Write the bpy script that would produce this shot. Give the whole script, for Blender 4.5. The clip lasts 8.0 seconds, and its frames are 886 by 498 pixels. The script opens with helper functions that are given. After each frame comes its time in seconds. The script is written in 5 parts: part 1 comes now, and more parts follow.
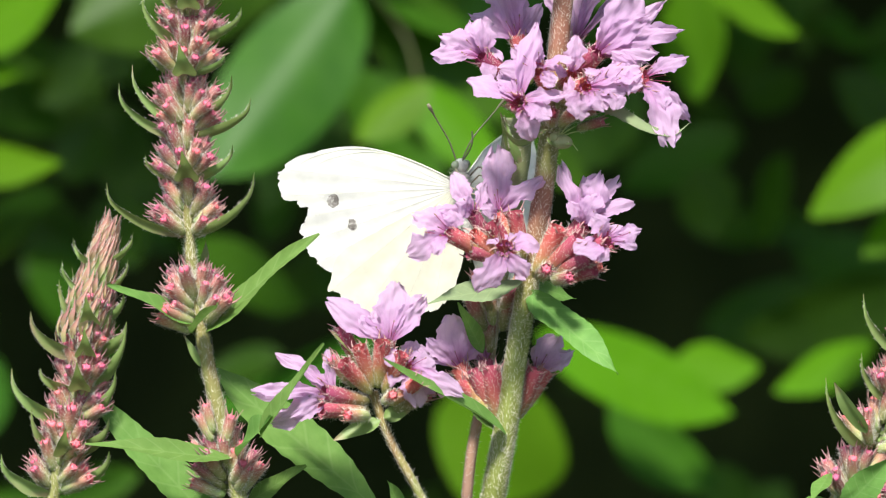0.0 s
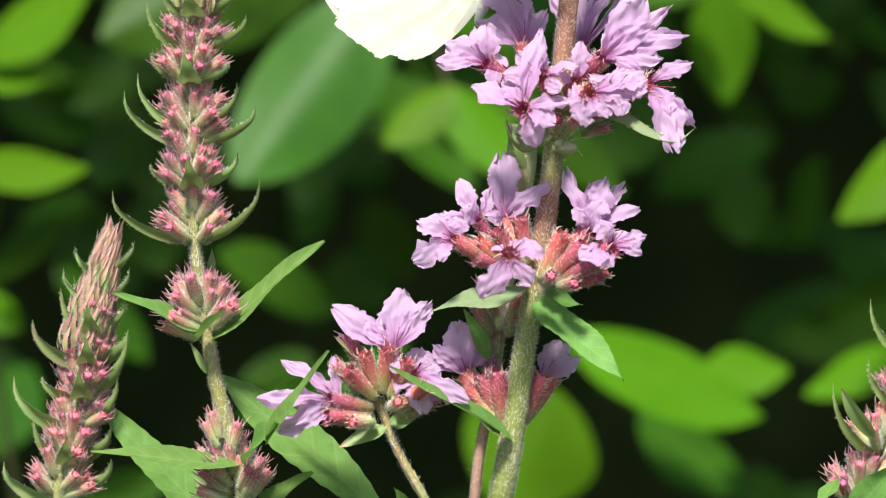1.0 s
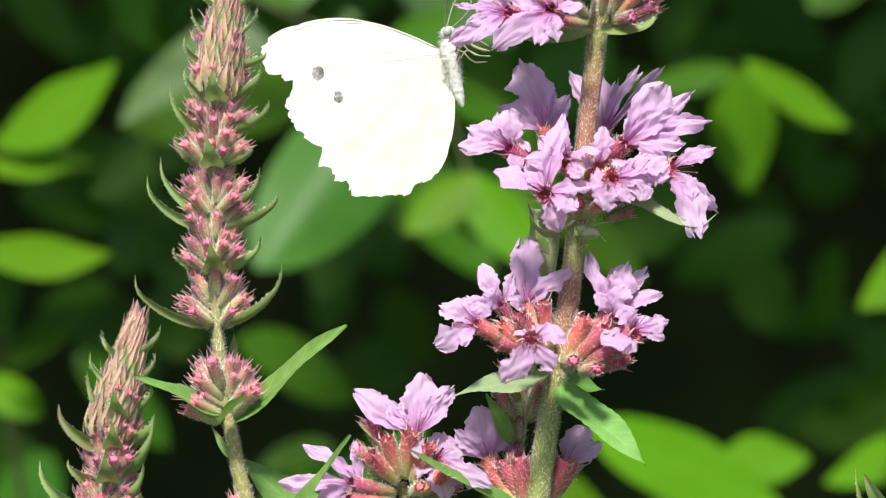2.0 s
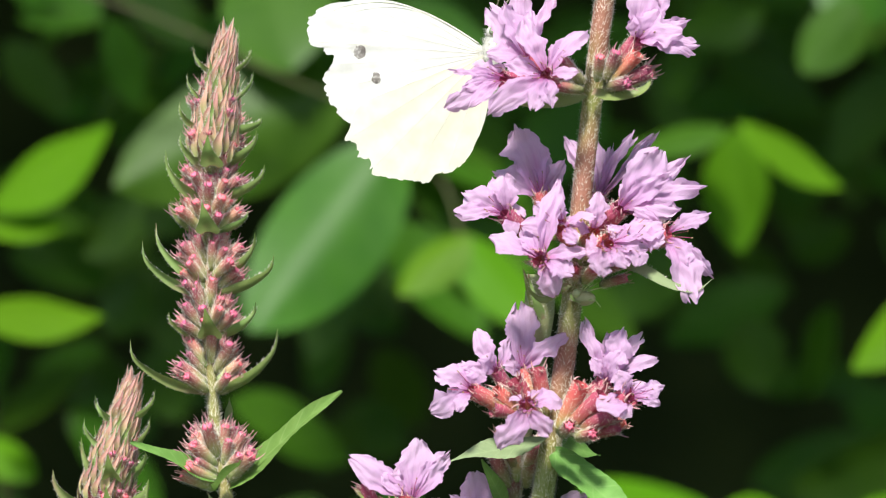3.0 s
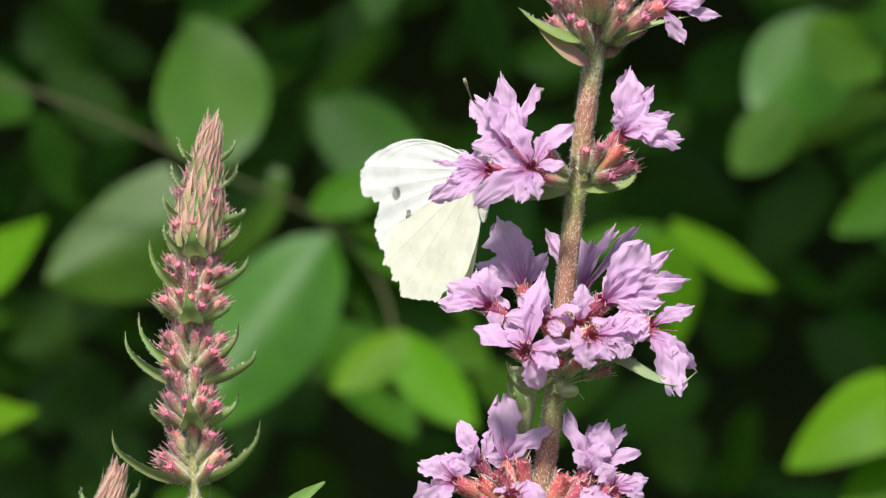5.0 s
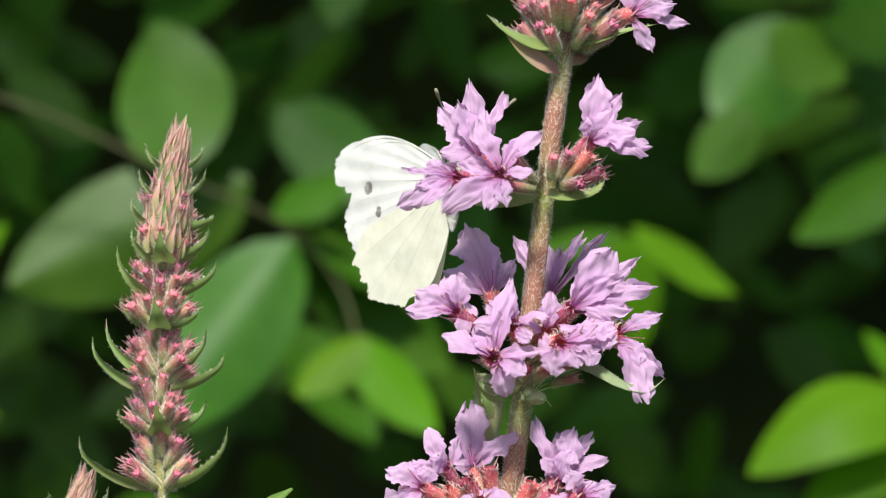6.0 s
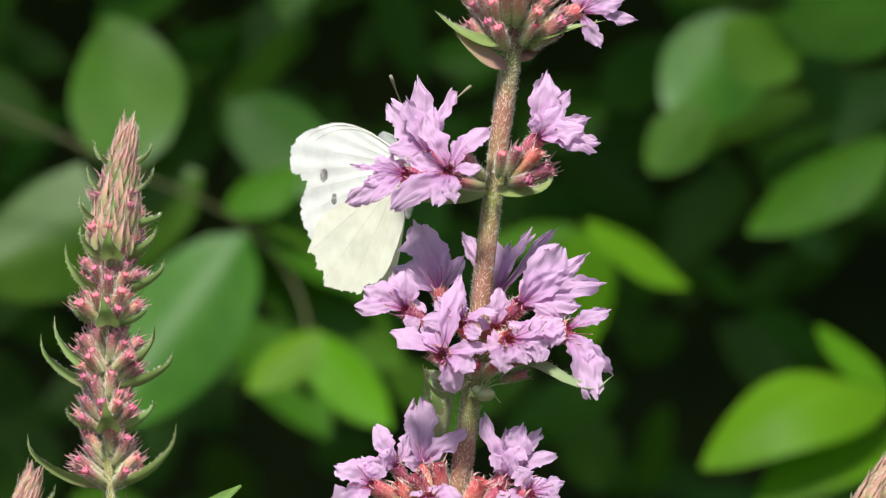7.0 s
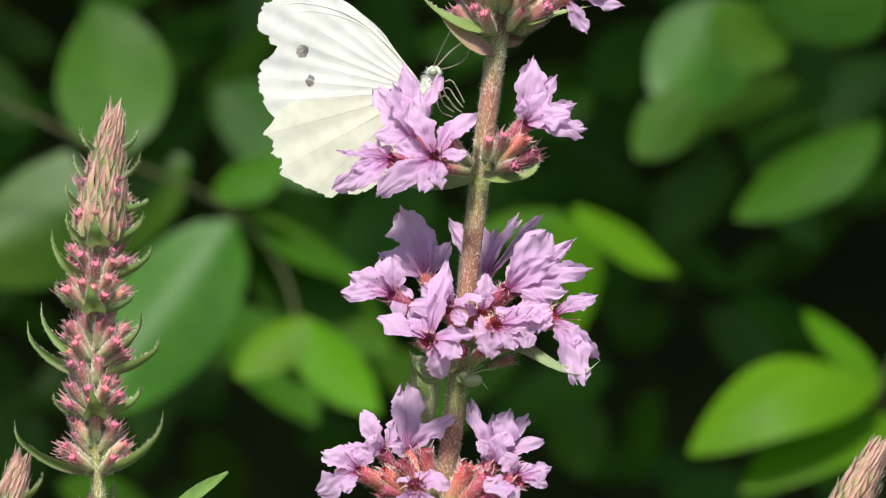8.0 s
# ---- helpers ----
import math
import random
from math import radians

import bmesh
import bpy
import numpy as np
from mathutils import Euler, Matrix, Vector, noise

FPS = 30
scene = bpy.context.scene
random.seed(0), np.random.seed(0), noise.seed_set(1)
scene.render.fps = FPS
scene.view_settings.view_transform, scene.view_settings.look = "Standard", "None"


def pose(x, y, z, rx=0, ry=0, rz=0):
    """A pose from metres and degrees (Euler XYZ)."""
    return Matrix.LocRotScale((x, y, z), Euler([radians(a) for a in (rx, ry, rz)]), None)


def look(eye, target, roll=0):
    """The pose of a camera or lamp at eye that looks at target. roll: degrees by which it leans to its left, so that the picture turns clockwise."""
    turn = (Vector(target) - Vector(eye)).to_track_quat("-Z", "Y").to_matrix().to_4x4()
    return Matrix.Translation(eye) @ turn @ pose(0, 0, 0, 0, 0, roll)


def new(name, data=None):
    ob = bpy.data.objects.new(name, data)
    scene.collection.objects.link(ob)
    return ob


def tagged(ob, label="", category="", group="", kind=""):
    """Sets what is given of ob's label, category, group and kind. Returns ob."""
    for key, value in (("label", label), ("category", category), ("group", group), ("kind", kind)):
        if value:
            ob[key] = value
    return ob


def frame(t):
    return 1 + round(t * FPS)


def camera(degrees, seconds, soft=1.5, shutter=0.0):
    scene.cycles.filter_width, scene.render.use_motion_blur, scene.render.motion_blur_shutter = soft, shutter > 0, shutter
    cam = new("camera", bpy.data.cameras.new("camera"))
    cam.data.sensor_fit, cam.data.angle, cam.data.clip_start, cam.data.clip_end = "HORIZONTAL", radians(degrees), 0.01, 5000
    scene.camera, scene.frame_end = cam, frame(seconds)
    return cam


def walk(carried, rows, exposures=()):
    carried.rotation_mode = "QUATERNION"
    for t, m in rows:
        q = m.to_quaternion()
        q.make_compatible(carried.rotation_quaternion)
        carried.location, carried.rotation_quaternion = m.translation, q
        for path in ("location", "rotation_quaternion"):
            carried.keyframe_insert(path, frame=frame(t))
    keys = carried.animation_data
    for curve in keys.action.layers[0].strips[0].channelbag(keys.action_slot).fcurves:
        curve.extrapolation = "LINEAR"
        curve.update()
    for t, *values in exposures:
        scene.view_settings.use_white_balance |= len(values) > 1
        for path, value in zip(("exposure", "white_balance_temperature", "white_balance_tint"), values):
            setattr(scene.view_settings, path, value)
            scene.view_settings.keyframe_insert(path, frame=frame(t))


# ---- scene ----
cam = camera(14.0, 8.0, soft=1.15)
cam.data.dof.use_dof = True
cam.data.dof.focus_distance = 0.511
cam.data.dof.aperture_fstop = 29.0
# seconds, eye x, eye z, yaw, pitch, roll: hand-held, half a metre before the flowers
PATH = [
    (0.0, -0.00629, 1.09941, -0.789, -2.038, -0.218),
    (0.5, -0.00225, 1.09978, -0.248, -2.084, -0.034),
    (1.0, -0.00000, 1.10000, -0.000, -2.000, 0.000),
    (1.5, -0.00044, 1.09925, 0.306, -1.212, -0.124),
    (1.7, -0.00050, 1.09930, 0.306, -0.925, -0.120),
    (2.8, -0.00080, 1.10000, 0.215, 0.150, -0.080),
    (3.0, -0.00108, 1.10030, 0.161, 0.350, -0.075),
    (3.5, -0.00539, 1.09953, -0.445, 0.957, -0.182),
    (4.0, -0.00672, 1.09878, -0.767, 1.521, -0.232),
    (4.5, -0.01129, 1.09882, -1.186, 1.885, -0.331),
    (5.8, -0.01580, 1.09918, -2.165, 2.010, -0.520),
    (6.0, -0.01602, 1.09928, -2.297, 2.032, -0.536),
    (6.5, -0.01641, 1.09926, -2.698, 2.034, -0.504),
    (7.0, -0.01494, 1.09980, -2.987, 1.925, -0.425),
    (7.5, -0.01614, 1.09945, -3.247, 1.773, -0.356),
    (8.0, -0.01470, 1.09974, -3.168, 1.709, -0.312),
]
walk(cam, [(t, pose(x, -0.511, z, 90 + pitch, roll, yaw)) for t, x, z, yaw, pitch, roll in PATH],
     exposures=[(0.0, 0.97), (1.0, 1.02), (1.5, 1.07), (3.0, 1.02), (4.0, 0.92), (4.5, 0.88), (6.0, 0.84), (8.0, 0.81)])

# ---- light ----
SUN_EL, SUN_AZ = radians(52), radians(193)          # azimuth clockwise from +y
world = bpy.data.worlds.new("sky")
scene.world = world
world.use_nodes = True
wn = world.node_tree
sky = wn.nodes.new("ShaderNodeTexSky")
sky.sky_type, sky.sun_disc, sky.sun_elevation, sky.sun_rotation = "NISHITA", False, SUN_EL, SUN_AZ
bg = wn.nodes["Background"]
bg.inputs["Strength"].default_value = 0.105
wn.links.new(sky.outputs[0], bg.inputs["Color"])
sun = new("sun", bpy.data.lights.new("sun", "SUN"))
sun.data.energy, sun.data.angle, sun.data.color = 4.8, radians(9), (1.0, 0.97, 0.92)
SUN_DIR = Vector((math.sin(SUN_AZ) * math.cos(SUN_EL), math.cos(SUN_AZ) * math.cos(SUN_EL), math.sin(SUN_EL)))
sun.matrix_world = look(SUN_DIR * 30, (0, 0, 0))


# ---- materials ----
def node_material(name):
    m = bpy.data.materials.new(name)
    m.use_nodes = True
    return m, m.node_tree.nodes, m.node_tree.links, m.node_tree.nodes["Principled BSDF"]


def set_ramp(ramp, stops):
    el = ramp.color_ramp.elements
    while len(el) < len(stops):
        el.new(0.5)
    for e, (at, col) in zip(el, stops):
        e.position, e.color = at, (*col, 1)


def plant_material(name, stops, scale=900.0, rough=0.5, bump=0.15, through_light=0.0, through_tint=1.0,
                   along=None, spread=0.12, stretch=(1, 1, 1), spec=0.4, veins=0.0, wobble=0.5, streaks=None):
    """Plant tissue: a colour ramp over fine noise (or along the piece), random tint per piece, bump, light let through."""
    m, n, l, p = node_material(name)
    tc = n.new("ShaderNodeTexCoord")
    mp = n.new("ShaderNodeMapping")
    mp.inputs["Scale"].default_value = stretch
    l.new(tc.outputs["Object"], mp.inputs["Vector"])
    fine = n.new("ShaderNodeTexNoise")
    fine.inputs["Scale"].default_value, fine.inputs["Detail"].default_value = scale, 5
    l.new(mp.outputs[0], fine.inputs["Vector"])
    broad = n.new("ShaderNodeTexNoise")
    broad.inputs["Scale"].default_value, broad.inputs["Detail"].default_value = scale * 0.18, 3
    l.new(mp.outputs[0], broad.inputs["Vector"])
    info = n.new("ShaderNodeObjectInfo")
    ramp = n.new("ShaderNodeValToRGB")
    set_ramp(ramp, stops)
    mix = n.new("ShaderNodeMath")
    mix.operation = "MULTIPLY_ADD"
    if along:
        sep = n.new("ShaderNodeSeparateXYZ")
        l.new(tc.outputs["Generated"], sep.inputs[0])
        wob = n.new("ShaderNodeMath")
        wob.operation = "MULTIPLY_ADD"
        l.new(broad.outputs["Fac"], wob.inputs[0])
        wob.inputs[1].default_value = wobble
        wob.inputs[2].default_value = -0.5 * wobble
        add = n.new("ShaderNodeMath")
        add.operation = "ADD"
        l.new(sep.outputs[along], add.inputs[0])
        l.new(wob.outputs[0], add.inputs[1])
        l.new(add.outputs[0], ramp.inputs[0])
    else:
        mix.inputs[1].default_value = 0.55
        l.new(fine.outputs["Fac"], mix.inputs[0])
        half = n.new("ShaderNodeMath")
        half.operation = "MULTIPLY"
        half.inputs[1].default_value = 0.45
        l.new(broad.outputs["Fac"], half.inputs[0])
        l.new(half.outputs[0], mix.inputs[2])
        l.new(mix.outputs[0], ramp.inputs[0])
    hsv = n.new("ShaderNodeHueSaturation")
    val = n.new("ShaderNodeMapRange")
    val.inputs["To Min"].default_value, val.inputs["To Max"].default_value = 1 - spread, 1 + spread
    l.new(info.outputs["Random"], val.inputs["Value"])
    l.new(val.outputs[0], hsv.inputs["Value"])
    hue = n.new("ShaderNodeMapRange")
    hue.inputs["To Min"].default_value, hue.inputs["To Max"].default_value = 0.5 - spread * 0.08, 0.5 + spread * 0.08
    l.new(info.outputs["Random"], hue.inputs["Value"])
    l.new(hue.outputs[0], hsv.inputs["Hue"])
    l.new(ramp.outputs[0], hsv.inputs["Color"])
    colour = hsv.outputs[0]
    height = fine.outputs["Fac"]
    if veins:
        uv = n.new("ShaderNodeUVMap")
        s2 = n.new("ShaderNodeSeparateXYZ")
        l.new(uv.outputs[0], s2.inputs[0])
        ab = n.new("ShaderNodeMath")
        ab.operation = "ABSOLUTE"
        l.new(s2.outputs["X"], ab.inputs[0])
        dia = n.new("ShaderNodeMath")
        dia.operation = "MULTIPLY_ADD"
        dia.inputs[1].default_value = -0.13
        l.new(ab.outputs[0], dia.inputs[0])
        l.new(s2.outputs["Y"], dia.inputs[2])
        wave = n.new("ShaderNodeMath")
        wave.operation = "MULTIPLY"
        wave.inputs[1].default_value = 44.0
        l.new(dia.outputs[0], wave.inputs[0])
        sn = n.new("ShaderNodeMath")
        sn.operation = "SINE"
        l.new(wave.outputs[0], sn.inputs[0])
        side = n.new("ShaderNodeMapRange")
        side.inputs["From Min"].default_value, side.inputs["From Max"].default_value = 0.86, 1.0
        l.new(sn.outputs[0], side.inputs["Value"])
        mid = n.new("ShaderNodeMapRange")
        mid.inputs["From Min"].default_value, mid.inputs["From Max"].default_value = 0.09, 0.02
        l.new(ab.outputs[0], mid.inputs["Value"])
        mx = n.new("ShaderNodeMath")
        mx.operation = "MAXIMUM"
        l.new(side.outputs[0], mx.inputs[0])
        l.new(mid.outputs[0], mx.inputs[1])
        vm = n.new("ShaderNodeMix")
        vm.data_type = "RGBA"
        vm.blend_type = "MIX"
        sc = n.new("ShaderNodeMath")
        sc.operation = "MULTIPLY"
        sc.inputs[1].default_value = veins
        l.new(mx.outputs[0], sc.inputs[0])
        l.new(sc.outputs[0], vm.inputs["Factor"])
        l.new(colour, vm.inputs["A"])
        lite = n.new("ShaderNodeMix")
        lite.data_type = "RGBA"
        lite.inputs["Factor"].default_value = 0.35
        l.new(colour, lite.inputs["A"])
        lite.inputs["B"].default_value = (0.42, 0.55, 0.25, 1)
        l.new(lite.outputs["Result"], vm.inputs["B"])
        colour = vm.outputs["Result"]
    if streaks:          # fine veins that run along the piece and fade towards its tip
        uv = n.new("ShaderNodeUVMap")
        s2 = n.new("ShaderNodeSeparateXYZ")
        l.new(uv.outputs[0], s2.inputs[0])
        fan = n.new("ShaderNodeMath")
        fan.operation = "MULTIPLY_ADD"
        l.new(fine.outputs["Fac"], fan.inputs[0])
        fan.inputs[1].default_value = 0.35
        l.new(s2.outputs["X"], fan.inputs[2])
        wave = n.new("ShaderNodeMath")
        wave.operation = "MULTIPLY"
        wave.inputs[1].default_value = 19.0
        l.new(fan.outputs[0], wave.inputs[0])
        sn = n.new("ShaderNodeMath")
        sn.operation = "SINE"
        l.new(wave.outputs[0], sn.inputs[0])
        line = n.new("ShaderNodeMapRange")
        line.inputs["From Min"].default_value, line.inputs["From Max"].default_value = 0.55, 1.0
        l.new(sn.outputs[0], line.inputs["Value"])
        fade = n.new("ShaderNodeMapRange")
        fade.inputs["From Min"].default_value, fade.inputs["From Max"].default_value = 1.0, 0.1
        fade.inputs["To Max"].default_value = 0.26
        l.new(s2.outputs["Y"], fade.inputs["Value"])
        amount = n.new("ShaderNodeMath")
        amount.operation = "MULTIPLY"
        l.new(line.outputs[0], amount.inputs[0])
        l.new(fade.outputs[0], amount.inputs[1])
        vm = n.new("ShaderNodeMix")
        vm.data_type = "RGBA"
        l.new(amount.outputs[0], vm.inputs["Factor"])
        l.new(colour, vm.inputs["A"])
        vm.inputs["B"].default_value = (*streaks, 1)
        colour = vm.outputs["Result"]
    l.new(colour, p.inputs["Base Color"])
    p.inputs["Roughness"].default_value = rough
    p.inputs["Specular IOR Level"].default_value = spec
    b = n.new("ShaderNodeBump")
    b.inputs["Strength"].default_value, b.inputs["Distance"].default_value = bump, 0.0004
    l.new(height, b.inputs["Height"])
    l.new(b.outputs[0], p.inputs["Normal"])
    if through_light:
        tr = n.new("ShaderNodeBsdfTranslucent")
        g = n.new("ShaderNodeMix")
        g.data_type, g.blend_type = "RGBA", "MULTIPLY"
        g.inputs["Factor"].default_value = 1.0
        l.new(colour, g.inputs["A"])
        g.inputs["B"].default_value = through_tint if isinstance(through_tint, tuple) else (through_tint,) * 3 + (1,)
        l.new(g.outputs["Result"], tr.inputs["Color"])
        ms = n.new("ShaderNodeMixShader")
        ms.inputs[0].default_value = through_light
        l.new(p.outputs[0], ms.inputs[1])
        l.new(tr.outputs[0], ms.inputs[2])
        l.new(ms.outputs[0], n["Material Output"].inputs["Surface"])
    return m


PETAL = plant_material("lilac_petal", [(0.0, (0.46, 0.16, 0.36)), (0.2, (0.58, 0.34, 0.55)), (0.55, (0.65, 0.43, 0.63)), (1.0, (0.71, 0.50, 0.68))],
                       scale=9, rough=0.75, bump=0.5, through_light=0.54, along="Y", spread=0.07, stretch=(3.0, 0.5, 1), spec=0.12, streaks=(0.42, 0.16, 0.42))
TOOTH = plant_material("calyx_tooth", [(0.2, (0.40, 0.17, 0.18)), (0.8, (0.55, 0.34, 0.32))], scale=900, rough=0.6, through_light=0.2, spread=0.2)
CALYX = plant_material("red_calyx", [(0.0, (0.27, 0.29, 0.09)), (0.22, (0.35, 0.25, 0.095)), (0.42, (0.43, 0.13, 0.095)), (0.65, (0.44, 0.082, 0.10)), (1.0, (0.45, 0.08, 0.14))],
                       scale=1500, rough=0.6, bump=0.4, through_light=0.2, along="Z", spread=0.3, stretch=(1, 1, 0.3), wobble=0.75)
BUD = plant_material("bud", [(0.0, (0.22, 0.29, 0.09)), (0.32, (0.33, 0.31, 0.14)), (0.55, (0.39, 0.17, 0.13)), (0.72, (0.43, 0.105, 0.135)), (1.0, (0.43, 0.12, 0.15))],
                     scale=1800, rough=0.55, bump=0.3, through_light=0.15, along="Z", spread=0.35)
BUD_TIP = plant_material("bud_tip", [(0.3, (0.52, 0.075, 0.14)), (0.7, (0.62, 0.16, 0.22))], scale=2500, rough=0.5, spread=0.25)
YOUNG = plant_material("young_bract", [(0.0, (0.27, 0.30, 0.11)), (0.25, (0.42, 0.33, 0.17)), (0.5, (0.55, 0.29, 0.23)), (0.8, (0.55, 0.29, 0.25)), (1.0, (0.62, 0.48, 0.42))],
                       scale=1500, rough=0.6, bump=0.1, through_light=0.35, along="Z", spread=0.26)
STAMEN = plant_material("stamen", [(0.3, (0.22, 0.02, 0.07)), (0.7, (0.32, 0.04, 0.12))], scale=2000, rough=0.5)
ANTHER = plant_material("anther", [(0.3, (0.10, 0.03, 0.10)), (0.7, (0.45, 0.33, 0.08))], scale=1200, rough=0.6)
G, O, R = (0.17, 0.20, 0.045), (0.22, 0.19, 0.065), (0.245, 0.112, 0.068)      # green below each whorl, red-brown above it
STEM = plant_material("stem", [(0.9185, G), (0.924, O), (0.927, R), (0.933, R), (0.9365, O), (0.939, G), (0.943, O), (0.947, R), (0.959, R), (0.962, O), (0.965, G), (0.967, R), (0.973, R),
                               (0.977, O), (0.980, G), (0.983, R)],
                      scale=900, rough=0.5, bump=0.4, stretch=(1, 1, 0.4), spread=0.05, along="Z", wobble=0.016)
STEM_GREEN = plant_material("stem_green", [(0.3, (0.16, 0.21, 0.05)), (0.52, (0.21, 0.21, 0.065)), (0.70, (0.32, 0.12, 0.07))], scale=260, rough=0.5, bump=0.35,
                            stretch=(1, 1, 0.12), spread=0.05)
STEM_PALE = plant_material("stem_pale", [(0.93, (0.44, 0.25, 0.19)), (0.96, (0.42, 0.26, 0.18)), (0.985, (0.33, 0.36, 0.17))], scale=350, rough=0.5, bump=0.3,
                           stretch=(1, 1, 0.25), spread=0.05, through_light=0.2, along="Z", wobble=0.03)
HAIR = plant_material("plant_hair", [(0.2, (0.68, 0.63, 0.53)), (0.8, (0.80, 0.76, 0.67))], scale=800, rough=0.6, through_light=0.4, spread=0.1)
LEAF = plant_material("loosestrife_leaf", [(0.25, (0.090, 0.185, 0.036)), (0.5, (0.130, 0.25, 0.054)), (0.8, (0.18, 0.31, 0.080))],
                      scale=450, rough=0.62, bump=0.6, through_light=0.32, through_tint=1.25, spread=0.15, veins=0.22, spec=0.18)
LEAF_GREY = plant_material("grey_green_leaf", [(0.25, (0.12, 0.16, 0.075)), (0.5, (0.165, 0.21, 0.105)), (0.8, (0.22, 0.27, 0.145))],
                           scale=450, rough=0.7, bump=0.6, through_light=0.2, spread=0.15, veins=0.2, spec=0.1)
BRACT = plant_material("bract", [(0.0, (0.16, 0.235, 0.06)), (0.75, (0.21, 0.275, 0.09)), (1.0, (0.32, 0.22, 0.14))],
                       scale=700, rough=0.5, bump=0.3, through_light=0.28, through_tint=1.2, along="Y", spread=0.18, wobble=0.2)
BRACT_PINK = plant_material("pink_bract", [(0.0, (0.24, 0.22, 0.10)), (0.4, (0.30, 0.19, 0.13)), (1.0, (0.30, 0.14, 0.13))],
                            scale=700, rough=0.55, bump=0.4, through_light=0.2, along="Y", spread=0.1, wobble=0.4)
HEDGE = plant_material("hedge_leaf", [(0.25, (0.018, 0.060, 0.004)), (0.5, (0.031, 0.089, 0.005)), (0.75, (0.046, 0.120, 0.008))],
                       scale=60, rough=0.45, bump=0.2, through_light=0.25, through_tint=(1.4, 1.6, 0.7, 1), spread=0.15, veins=0.05, spec=0.14)
HEDGE_YOUNG = plant_material("hedge_leaf_young", [(0.2, (0.058, 0.150, 0.004)), (0.55, (0.076, 0.188, 0.005)), (0.9, (0.100, 0.230, 0.008))],
                             scale=60, rough=0.5, bump=0.12, through_light=0.42, through_tint=(1.25, 1.4, 0.15, 1), spread=0.12, veins=0.06, spec=0.09)
TWIG = plant_material("twig", [(0.2, (0.030, 0.040, 0.008)), (0.8, (0.060, 0.060, 0.015))], scale=200, rough=0.7, bump=0.4)
SOIL = plant_material("soil", [(0.2, (0.028, 0.026, 0.014)), (0.5, (0.035, 0.05, 0.016)), (0.8, (0.05, 0.075, 0.022))], scale=9, rough=0.9, bump=0.5)
# near-black: the shade deep in the hedge is put into this colour
SHADE = plant_material("hedge_painted_shade", [(0.3, (0.007, 0.011, 0.005)), (0.7, (0.024, 0.034, 0.011))], scale=14, rough=0.9, bump=0.5, spec=0.0)
WING = plant_material("white_wing", [(0.3, (0.57, 0.565, 0.52)), (0.5, (0.66, 0.655, 0.605)), (0.65, (0.71, 0.705, 0.655))], scale=420, rough=0.65, bump=0.12, through_light=0.28, spread=0.0, spec=0.2)
WING_CREAM = plant_material("cream_wing", [(0.3, (0.57, 0.56, 0.44)), (0.5, (0.66, 0.65, 0.52)), (0.65, (0.71, 0.70, 0.58))], scale=420, rough=0.65, bump=0.12, through_light=0.28, spread=0.0, spec=0.2)
VEIN = plant_material("wing_vein", [(0.2, (0.42, 0.42, 0.33)), (0.8, (0.56, 0.55, 0.46))], scale=900, rough=0.7)
SPOT = plant_material("wing_spot", [(0.35, (0.06, 0.052, 0.046)), (0.5, (0.14, 0.125, 0.11)), (0.62, (0.34, 0.33, 0.30))], scale=2500, rough=0.8)
FUR = plant_material("body_fur", [(0.2, (0.30, 0.30, 0.27)), (0.8, (0.62, 0.62, 0.54))], scale=1500, rough=0.9, bump=0.8)
EYE_GREEN = plant_material("insect_eye", [(0.2, (0.16, 0.20, 0.12)), (0.8, (0.26, 0.30, 0.20))], scale=3000, rough=0.25)
PALE_GREEN = plant_material("pale_green_skin", [(0.2, (0.30, 0.34, 0.16)), (0.8, (0.42, 0.45, 0.24))], scale=1500, rough=0.4, through_light=0.2)
FEELER = plant_material("feeler", [(0.2, (0.10, 0.09, 0.06)), (0.8, (0.30, 0.27, 0.18))], scale=1800, rough=0.6)

# ---- tools for building; lengths below are in millimetres round ORIGIN ----
ORIGIN = Vector((0, 0, 1.08216))
rng = random.Random(7)


def at(x, z, y=0.0):
    return ORIGIN + Vector((x, y, z)) * 0.001


def link_part(name, mesh, parent, world_m, label=""):
    ob = new(name, mesh)
    if parent:
        ob.parent = parent
        m = world_m
        chain = []
        o = parent
        while o:
            chain.append(o)
            o = o.parent
        for o in reversed(chain):
            m = o.matrix_basis.inverted() @ m
        ob.matrix_basis = m
    else:
        ob.matrix_basis = world_m
    if label:
        ob["label"] = label
    return ob


def mesh_of(name, bm, *materials, smooth=True):
    me = bpy.data.meshes.new(name)
    bm.to_mesh(me)
    bm.free()
    for m in materials:
        me.materials.append(m)
    if smooth:
        me.polygons.foreach_set("use_smooth", [True] * len(me.polygons))
    return me


def part(name, bm, material, parent, label="", world_m=None):
    return link_part(name, mesh_of(name, bm, material), parent, world_m or parent_world(parent), label)


def parent_world(o):
    m = Matrix()
    chain = []
    while o:
        chain.append(o)
        o = o.parent
    for o in reversed(chain):
        m = m @ o.matrix_basis
    return m


def root(name, x, y, z, label, category, group="", kind=""):
    e = new(name)
    e.empty_display_size = 0.01
    e.matrix_basis = Matrix.Translation((x, y, z))
    return tagged(e, label, category, group, kind)


